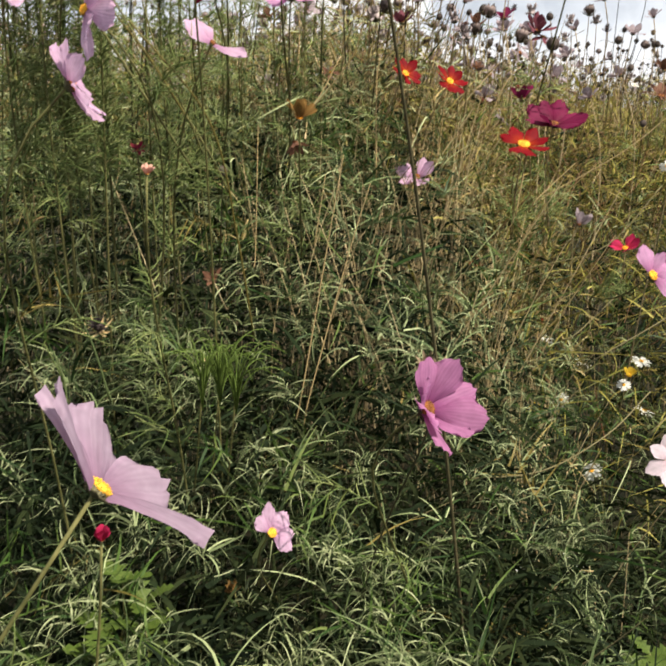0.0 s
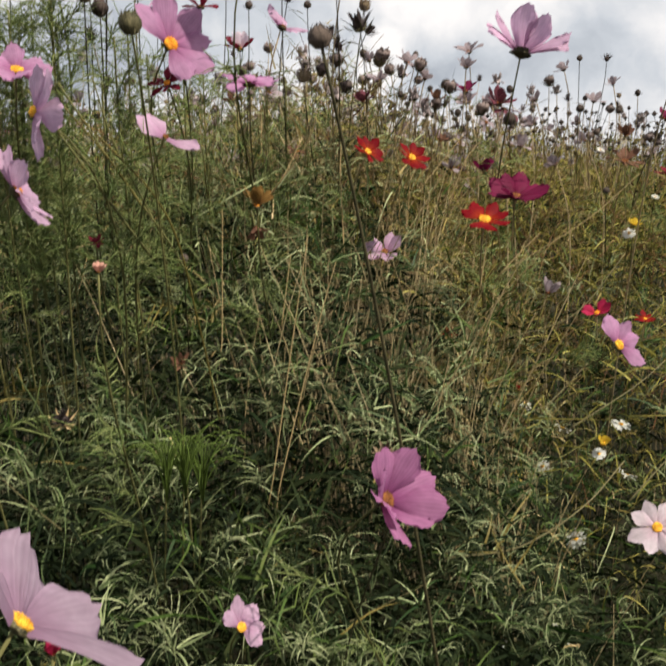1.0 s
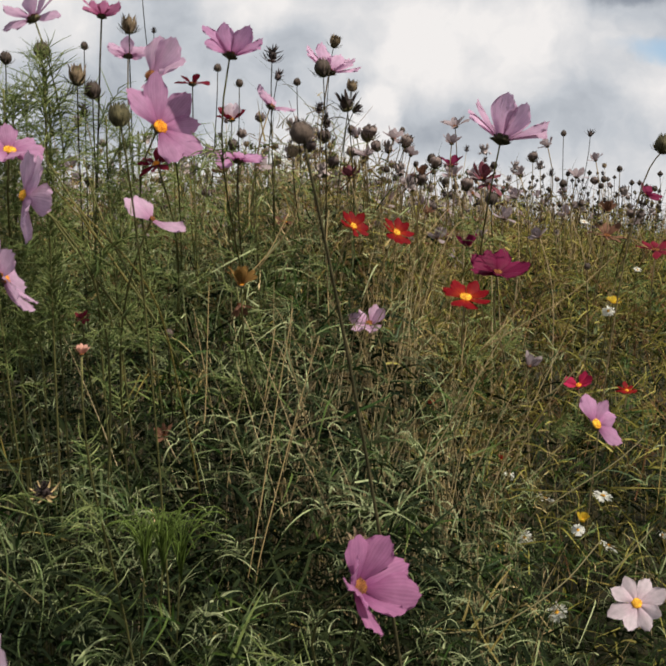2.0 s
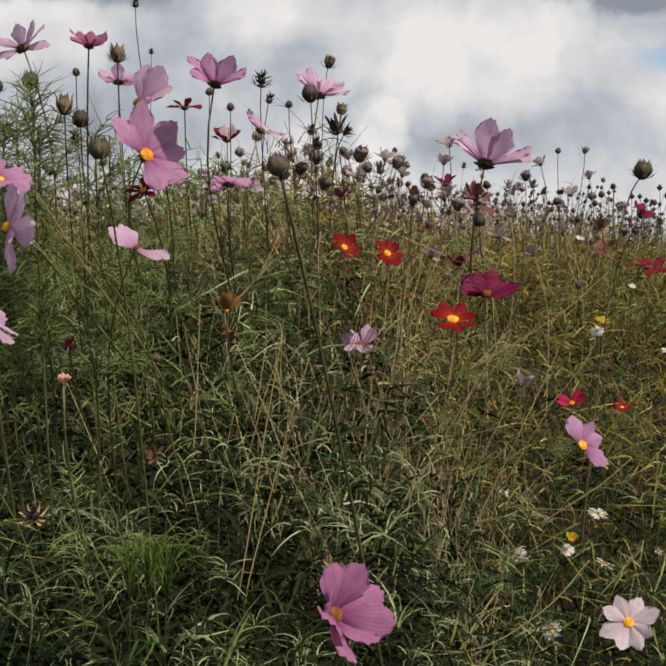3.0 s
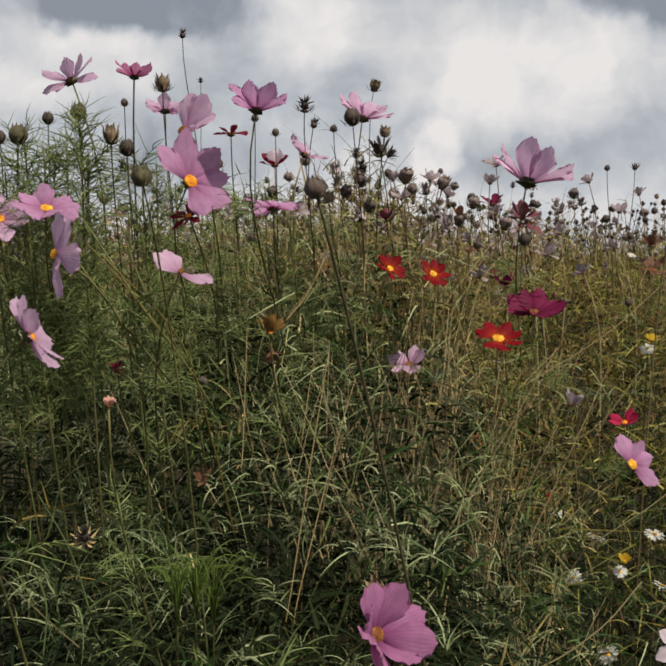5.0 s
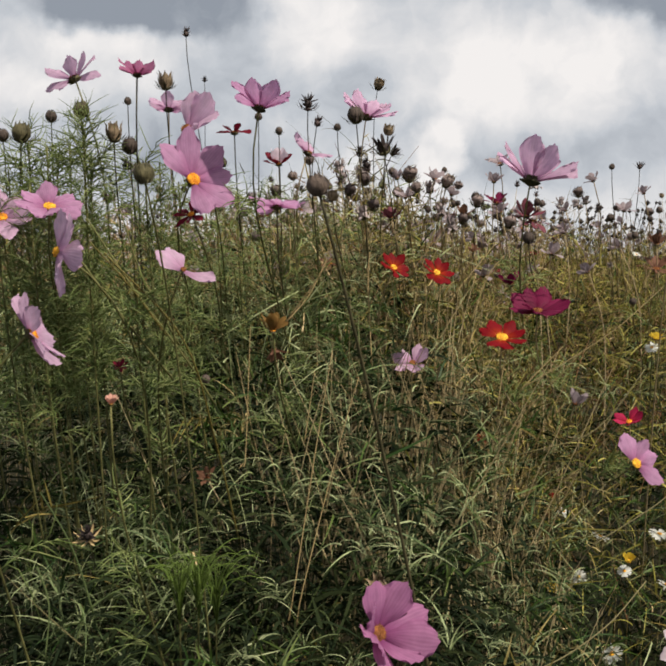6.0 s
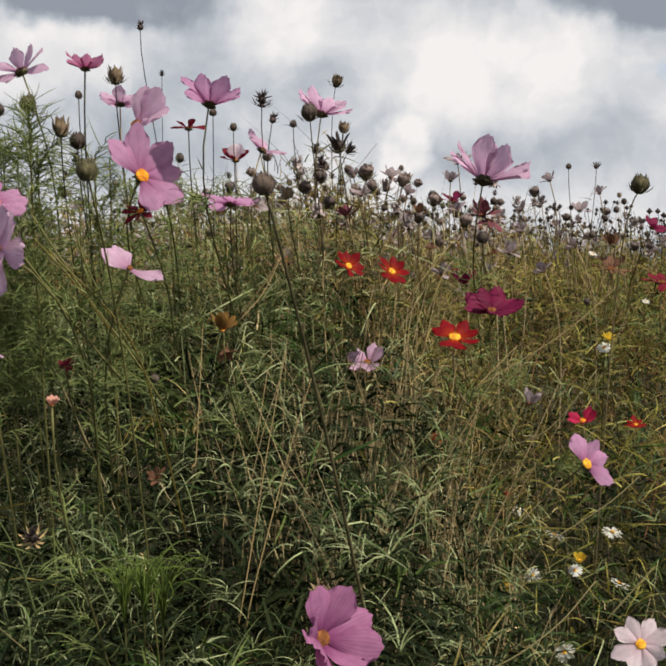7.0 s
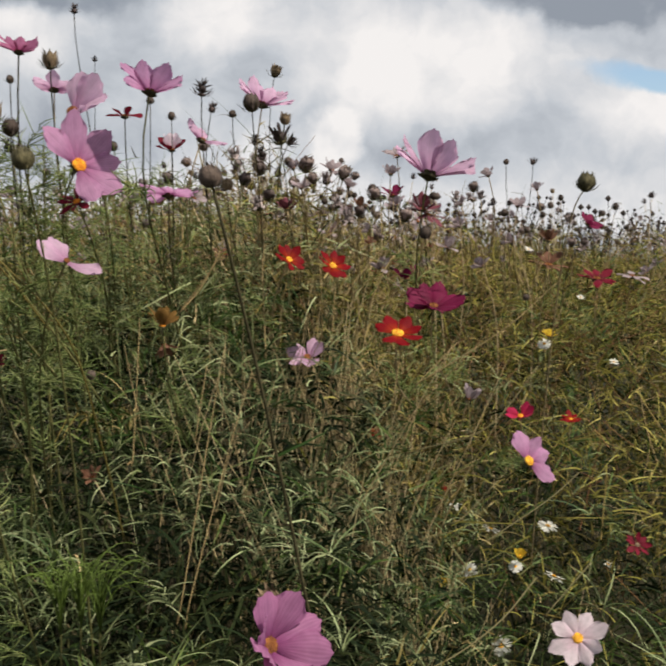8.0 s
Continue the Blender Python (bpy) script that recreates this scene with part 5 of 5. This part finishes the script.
for wayside, thick, matter in (
        ([(-0.127, 1.05, 0.618), (-0.119, 1.06, 0.661), (-0.098, 1.14, 0.806), (-0.082, 1.22, 0.911)], 0.0012, "dull_straw"),
        ([(-0.117, 1.05, 0.618), (-0.109, 1.06, 0.661), (-0.071, 1.14, 0.806), (-0.048, 1.20, 0.880)], 0.0012, "dull_straw"),
        ([(-0.180, 1.10, 0.789), (-0.180, 1.12, 0.810), (-0.190, 1.25, 0.942)], 0.0010, "dull_straw"),
        ([(-0.113, 1.15, 0.808), (-0.103, 1.20, 0.889)], 0.0010, "dull_straw"),
        ([(-0.116, 1.00, 0.969), (-0.080, 1.00, 1.017), (-0.069, 1.00, 1.047)], 0.0009, "dull_straw"),
        ([(0.160, 1.25, 0.857), (0.283, 1.30, 0.923), (0.366, 1.35, 0.982)], 0.0011, "dull_straw"),
        ([(0.156, 1.25, 0.849), (0.170, 1.25, 0.867), (0.222, 1.30, 0.906)], 0.0011, "dull_straw"),
        ([(0.099, 1.30, 0.927), (0.104, 1.30, 0.952), (0.126, 1.32, 1.003), (0.149, 1.34, 1.028)], 0.0013, "dull_straw"),
        ([(0.113, 1.10, 0.858), (0.126, 1.13, 0.925)], 0.0011, "dull_straw")):
    stalk("pale dry stalk leaning among the leaves", wayside, thick, thick * 0.65, matter)
# pale stems low on the right, their shade painted in with the darker copy
for wayside, thick in (
        ([(0.145, 1.20, 0.779), (0.162, 1.19, 0.787), (0.220, 1.17, 0.808), (0.256, 1.17, 0.836), (0.299, 1.18, 0.891)], 0.0012),
        ([(0.203, 1.10, 0.684), (0.235, 1.10, 0.706), (0.300, 1.12, 0.741), (0.345, 1.15, 0.766)], 0.0011),
        ([(0.191, 1.15, 0.704), (0.208, 1.15, 0.714), (0.260, 1.18, 0.756)], 0.0011),
        ([(0.069, 1.00, 0.582), (0.146, 1.00, 0.594), (0.218, 1.02, 0.631), (0.270, 1.05, 0.673)], 0.0013),
        ([(0.310, 1.15, 0.589), (0.374, 1.18, 0.644)], 0.0013)):
    stalk("long pale stem arching over the leaves, shade in its colour", wayside, thick, thick * 0.7, "shaded_stem", "bare_stem")
for wayside, thick in (
        ([(-0.169, 0.98, 0.740), (-0.183, 0.94, 0.849), (-0.205, 0.90, 0.958), (-0.272, 0.88, 1.041)], 0.0013),
        ([(-0.232, 0.95, 0.957), (-0.259, 0.92, 1.007), (-0.292, 0.90, 1.052)], 0.0011)):
    stalk("brownish green flower stem slanting through the leaves", wayside, thick, thick * 0.8, "olive", "bare_stem")


cosmos("pale pink cosmos flower half hidden by feathery leaves", (-0.415, 1.0, 1.079), (0.2, -0.55, 0.70), 0.074, "pale_pink", cup=14, centre="orange_centre", slim=1)
bud("fat green-brown bud above feathery leaves", (-0.409, 1.05, 1.172), 0.024, "green", (0.1, 0, 1), stem="green_stem")
bud("round dark bud above feathery leaves", (-0.442, 1.08, 1.173), 0.016, "round", (-0.1, 0, 1), stem="green_stem")


def feathery_plant(top, leaves, size):
    """A leafy cosmos stem that stands above the tangle, with short curled thread leaves all along it."""
    top = Vector(top)
    foot = flower_base(top, (top.x * 1.15 + prng.uniform(-0.02, 0.10), top.y + 0.22))
    thing = base_empty("cosmos_plant", foot, "tall leafy cosmos stem with fine feathery green leaves", "plant", "leafy cosmos stems")
    line = bezier(Vector((0, 0, 0)), Vector((0, 0, 0.4)), top - foot - Vector((0, 0, 0.3)), top - foot, 24)
    stalk_part = part("stem", stem_mesh(line, 0.0017, 0.0010, "green_stem"), thing)
    for k in range(leaves):
        t = 0.72 + 0.275 * k / leaves
        i = min(23, int(t * 24))
        p = line[i].lerp(line[i + 1], t * 24 - i)
        m = Matrix.Translation(p) @ Matrix.Rotation(k * 2.4 + prng.uniform(-0.4, 0.4), 4, "Z") @ Matrix.Rotation(-radians(prng.uniform(5, 80)), 4, "Y") @ Matrix.Scale(size * prng.uniform(0.6, 1.25), 4)
        part("leaf", leaf_mesh(prng.randrange(4)), stalk_part, m)


for top, leaves, size in (
          ((-0.325, 1.0, 1.17), 60, 0.050),
          ((-0.337, 1.06, 1.145), 36, 0.046),
          ((-0.385, 1.06, 1.157), 44, 0.050),
          ((-0.388, 1.1, 1.135), 34, 0.046),
          ((-0.42, 1.1, 1.168), 28, 0.050),
          ((-0.379, 1.12, 1.16), 30, 0.050),
          ((-0.286, 1.1, 1.134), 34, 0.046),
          ((-0.283, 1.16, 1.147), 34, 0.046),
          ((-0.29, 1.05, 1.085), 24, 0.040),
          ((-0.269, 1.2, 1.126), 24, 0.045),
          ((-0.248, 1.35, 1.13), 20, 0.045),
          ((-0.23, 1.42, 1.116), 18, 0.045),
          ((-0.187, 1.45, 1.136), 20, 0.045),
          ((-0.141, 1.4, 1.124), 18, 0.045),
          ((-0.118, 1.5, 1.119), 14, 0.045),
          ((-0.437, 1.08, 1.134), 30, 0.050),
          ((-0.384, 1.0, 1.114), 26, 0.045),
          ((-0.421, 1.0, 1.102), 26, 0.045),
          ((-0.437, 1.12, 1.164), 26, 0.050),
          ((-0.391, 1.1, 1.101), 22, 0.045),
          ((-0.489, 1.1, 1.146), 24, 0.050)):
    feathery_plant(top, leaves, size)


def grass_tuft(at, count, tall):
    """A clump of fresh grass whose blades fan out from one foot and arch over."""
    at = Vector(at)
    at.z -= 0.03
    foot = Vector((at.x * 1.5, at.y + 0.42, ground_height(at.x * 1.5, at.y + 0.42)))
    thing = base_empty("grass_tuft", foot, "clump of fresh bright green grass blades", "grass", "grass clumps")
    crown = at - foot
    part("stem", stem_mesh(bezier(Vector((0, 0, 0)), crown * 0.3, crown * 0.8, crown, 8), 0.0012, 0.0008, "green_stem"), thing)
    for k in range(count):
        a, out, up = k * 2.4, prng.uniform(0.2, 0.9), prng.uniform(0.5, 1.0)
        d = Vector((math.cos(a) * out, math.sin(a) * out, 0)) * tall
        part("blade", stem_mesh(bezier(crown - Vector((0, 0, prng.uniform(0, 0.03))), crown + d * 0.2 + Vector((0, 0, tall * 0.5 * up)), crown + d * 0.6 + Vector((0, 0, tall * up)), crown + d * 1.2 + Vector((0, 0, tall * (up - 0.35))), 7), 0.0009, 0.0003, "fresh_grass", 3), thing)


M["fresh_grass"] = leaf_material("fresh_grass", [(0.2, (0.035, 0.060, 0.014)), (0.6, (0.095, 0.140, 0.036)), (1.0, (0.20, 0.25, 0.09))], 0.25, noise_scale=4.0, tint=(1.1, 1.1, 0.8))
for spot, count, tall in (((-0.189, 0.86, 0.76), 26, 0.060), ((-0.176, 0.88, 0.747), 22, 0.055), ((-0.202, 0.84, 0.763), 18, 0.050)):
    grass_tuft(spot, count, tall)


# arching blades low in front
for spots in ([(-0.311, 0.921, 0.686), (-0.287, 0.934, 0.699), (-0.271, 0.931, 0.678), (-0.267, 0.926, 0.636)], [(-0.346, 0.875, 0.745), (-0.333, 0.867, 0.711), (-0.332, 0.849, 0.665)],
              [(-0.298, 0.981, 0.684), (-0.326, 0.966, 0.668), (-0.340, 0.945, 0.629)], [(-0.123, 1.071, 0.604), (-0.151, 1.058, 0.634), (-0.177, 1.040, 0.624)],
              [(-0.118, 1.080, 0.623), (-0.088, 1.063, 0.630), (-0.070, 1.044, 0.605)], [(-0.116, 1.094, 0.605), (-0.075, 1.102, 0.674), (-0.010, 1.104, 0.707)],
              [(-0.086, 1.098, 0.609), (-0.045, 1.103, 0.674), (-0.005, 1.099, 0.691)], [(-0.172, 1.240, 0.754), (-0.145, 1.247, 0.769), (-0.128, 1.240, 0.731)],
              [(-0.248, 1.118, 0.736), (-0.220, 1.098, 0.721), (-0.190, 1.069, 0.680)], [(-0.075, 1.237, 0.576), (-0.048, 1.224, 0.602), (-0.047, 1.200, 0.564)]):
    stalk("arching pale green grass blade low in the meadow", spots, 0.0015, 0.0008, "grass", "bent_stalk")


def lobed_mesh():
    """A broad lobed leaf, length 1 along x."""
    if "lobed" not in MESHES:
        g = Geo()
        outline = [0.05, 0.10, 0.34, 0.16, 0.42, 0.20, 0.36, 0.15, 0.22, 0.02]
        n = len(outline)
        for i, w in enumerate(outline):
            v = i / (n - 1)
            z = 0.18 * v - 0.30 * v * v
            g.v += [Vector((v, -w, z + 0.10 * w)), Vector((v - 0.03, 0, z - 0.02)), Vector((v, w, z + 0.10 * w))]
        for i in range(n - 1):
            for k in range(2):
                a = 3 * i + k
                g.f.append((a, a + 1, a + 4, a + 3))
        MESHES["lobed"] = g.mesh("leaf", M["weed"])
    return MESHES["lobed"]


def weed(at, leaves, size):
    """A low leafy weed with broad lobed leaves."""
    at = Vector(at)
    foot = Vector((at.x + 0.02, at.y + 0.03, ground_height(at.x, at.y)))
    thing = base_empty("leafy_weed", foot, "low bright green weed with broad lobed leaves", "plant", "leafy weeds")
    line = bezier(Vector((0, 0, 0)), Vector((0, 0, 0.2)), at - foot - Vector((0, 0, 0.1)), at - foot, 10)
    part("stem", stem_mesh(line, 0.002, 0.0012, "green_stem"), thing)
    for k in range(leaves):
        p = line[10 - (k * 4) // leaves]
        m = Matrix.Translation(p) @ Matrix.Rotation(k * 2.4, 4, "Z") @ Matrix.Rotation(-radians(prng.uniform(0, 50)), 4, "Y") @ Matrix.Scale(size * prng.uniform(0.7, 1.2), 4)
        part("leaf", lobed_mesh(), thing, m)


M["weed"] = leaf_material("weed_green", [(0.2, (0.030, 0.065, 0.012)), (0.6, (0.065, 0.120, 0.026)), (1.0, (0.12, 0.18, 0.05))], 0.2, 0.5, 12)
weed((-0.267, 0.795, 0.555), 12, 0.036)
weed((-0.277, 0.755, 0.532), 11, 0.036)
weed((-0.247, 0.790, 0.538), 9, 0.034)
weed((0.310, 1.058, 0.339), 10, 0.045)
weed((0.253, 1.022, 0.349), 9, 0.04)


def branched(label, name, category, heads, root, thick):
    """A stalk that forks near its top into several heads. heads: (x, y, z, kind, size) from the root."""
    foot = Vector((root[0], root[1], ground_height(*root)))
    thing = base_empty(name, foot, label, category, "buds and seed heads over the meadow")
    fork = Vector((heads[0][0] * 0.4, heads[0][1] * 0.4, heads[0][2] * 0.80))
    for k, (x, y, z, kind, size) in enumerate(heads):
        end, r = Vector((x, y, z)), 0.48 * size
        low = Vector((0, 0, 0)) if k == 0 else fork
        out = (end - fork).normalized()
        pts = bezier(low, low.lerp(end, 0.4) * 0.5 + fork * 0.5 if k == 0 else fork + Vector((x * 0.6, y * 0.6, 0.03)), end - out * 0.05 - Vector((0, 0, 0.02)), end, 8)
        part("stem", stem_mesh(pts, thick * (1.2 if k == 0 else 0.8), thick * 0.65, "dry_stem", 4), thing)
        m = Matrix.Translation(end + out * r * 0.8) @ frame_of(out, prng.uniform(0, 6.28)) @ Matrix.Scale(r, 4)
        top = part("head", head_mesh(kind), thing, m)
        if kind in ("round", "green"):
            part("calyx", bract_mesh(), top)
    return thing


def scatter_heads():
    """Rows of buds and seed heads that stand over the meadow, copied from a few built ones."""
    plans = (("small round dark buds on a forked stalk", "flower_bud", "bud", [(0.02, 0, 1.05, "round", 0.015), (-0.06, 0.02, 1.01, "round", 0.011), (0.07, -0.02, 0.98, "shaggy", 0.013)]),
             ("spiky dark seed heads on a forked stalk", "seed_head", "seed head", [(-0.02, 0.01, 1.05, "spiky", 0.015), (0.06, 0.01, 1.0, "spiky", 0.012)]),
             ("grey withered heads and a bud on a forked stalk", "withered_flower_stalk", "seed head", [(0.03, 0, 1.05, "crumpled", 0.020), (-0.05, -0.02, 1.02, "spiky", 0.014), (0.08, 0.03, 1.0, "round", 0.011)]),
             ("single spiky seed head on a thin stalk", "seed_head", "seed head", [(0.03, 0.02, 1.05, "spiky", 0.017)]),
             ("round brown bud and withered head on a forked stalk", "flower_bud", "bud", [(0.05, 0, 1.05, "round", 0.016), (-0.03, 0.03, 0.99, "shaggy", 0.016)]),
             ("ragged grey heads on a branching dry stalk", "withered_flower_stalk", "seed head", [(0.0, 0, 1.05, "shaggy", 0.022), (-0.05, 0.02, 1.03, "spiky", 0.013), (0.04, -0.03, 1.01, "crumpled", 0.017), (0.09, 0.02, 1.0, "husk", 0.010), (-0.08, -0.02, 0.99, "shaggy", 0.012)]),
             ("small open husks on a branching dry stalk", "seed_head", "seed head", [(0.02, 0, 1.05, "husk", 0.013), (-0.04, 0.02, 1.03, "spiky", 0.012), (0.06, -0.02, 1.00, "shaggy", 0.013), (-0.07, 0.0, 0.97, "spiky", 0.010)]))
    models = [branched(label, name, cat, heads, (-2.8 + 0.3 * k, 3.4), 0.0008) for k, (label, name, cat, heads) in enumerate(plans)]
    r = random.Random(21)
    done = 0
    while done < 400:
        y = 1.85 * (5.5 / 1.85) ** r.random() if done % 4 else r.uniform(2.05, 2.9)
        x = y * (r.uniform(-0.46, 0.50) if done % 4 else r.uniform(-0.10, 0.17))
        tall = 1.05 + r.choice((r.uniform(-0.01, 0.09), r.uniform(0.0, 0.16))) * (1.25 if x < 0 else 0.9) - 0.006 * (y - 1.8)
        if x > 0.02 * y and (y < 2.25 or r.random() < 0.35):
            continue
        m = Matrix.Translation((x, y, ground_height(x, y))) @ Matrix.Rotation(r.uniform(0, 6.28), 4, "Z") @ Matrix.Rotation(r.gauss(0, 0.17), 4, "X")
        copy_thing(models[r.choice((0, 1, 2, 2, 3, 4, 5, 5, 6))], m @ Matrix.Scale((tall - ground_height(x, y)) / 1.05, 4))
        done += 1


scatter_heads()


def scatter_faded():
    """Faded and half-withered blooms among the far seed heads."""
    models = [cosmos("faded lilac cosmos bloom among the seed heads", (-3.0, 3.9, 1.02), (0.2, -0.3, 1), 0.052, "faded", cup=42, centre="brown_centre", root=(-3.0, 3.9), ragged=42, leafy=False, slim=1, lost=(2,)),
              cosmos("small withered maroon bloom among the seed heads", (-2.4, 4.1, 1.0), (0.1, -0.2, 1), 0.046, "maroon", cup=18, centre="brown_centre", root=(-2.4, 4.1), ragged=20, leafy=False, slim=2),
              cosmos("crumpled grey cosmos bloom among the seed heads", (-2.7, 4.3, 1.0), (-0.4, -0.2, 0.8), 0.048, "faded", cup=66, centre="brown_centre", root=(-2.7, 4.3), ragged=48, leafy=False, slim=1, count=7),
              cosmos("hanging grey cosmos bloom among the seed heads", (-2.1, 4.3, 1.0), (0.5, -0.3, 0.4), 0.046, "faded", cup=-25, centre="brown_centre", root=(-2.1, 4.3), ragged=45, leafy=False, slim=2, count=7)]
    r = random.Random(77)
    for k in range(185):
        y = (1.75 if k % 3 != 2 else 2.3) * 2.7 ** r.random()
        x = y * (r.uniform(-0.40, 0.20 if k % 6 < 4 else 0.45) if k % 3 else r.gauss(0.05, 0.06))
        tall = 1.03 + r.uniform(-0.05, 0.10) - 0.006 * (y - 1.8)
        z = ground_height(x, y)
        m = Matrix.Translation((x, y, z)) @ Matrix.Rotation(r.uniform(-0.8, 0.8), 4, "Z") @ Matrix.Rotation(r.uniform(-0.1, 0.1), 4, "Y")
        copy_thing(models[(2, 0, 1, 3, 2, 2)[k % 6]], m @ Matrix.Scale((tall - z) / 1.02, 4))


scatter_faded()


def far_heads(count):
    """Seed heads too far off to be told apart, with their stalks, in one mesh."""
    r = random.Random(31)
    g = Geo()
    for _ in range(count):
        y = 3.0 * (9 / 3.0) ** r.random()
        x = y * r.uniform(-0.6, 0.65)
        z = 1.04 - 0.010 * (y - 3) + r.uniform(-0.05, 0.13)
        lean = Vector((r.uniform(-0.05, 0.05), r.uniform(-0.05, 0.05), 0))
        q, s = Vector((x, y, z)), r.uniform(0.006, 0.011)
        g.tube([q - Vector((0, 0, 0.30)) - lean * 2, q], [0.0014, 0.0010], 3)
        i = len(g.v)
        g.v += [q + Vector(d) * s for d in ((1, 0, 0), (-1, 0, 0), (0, 1, 0), (0, -1, 0), (0, 0, 1.1), (0, 0, -1))]
        g.f += [(i + a, i + b, i + c) for a, b, c in ((0, 2, 4), (2, 1, 4), (1, 3, 4), (3, 0, 4), (2, 0, 5), (1, 2, 5), (3, 1, 5), (0, 3, 5))]
    tagged(new("far_seed_heads", g.mesh("far_seed_heads", M["bud"], smooth=False)), "distant dark seed heads over the meadow", "seed heads", kind="stuff")


far_heads(2800)
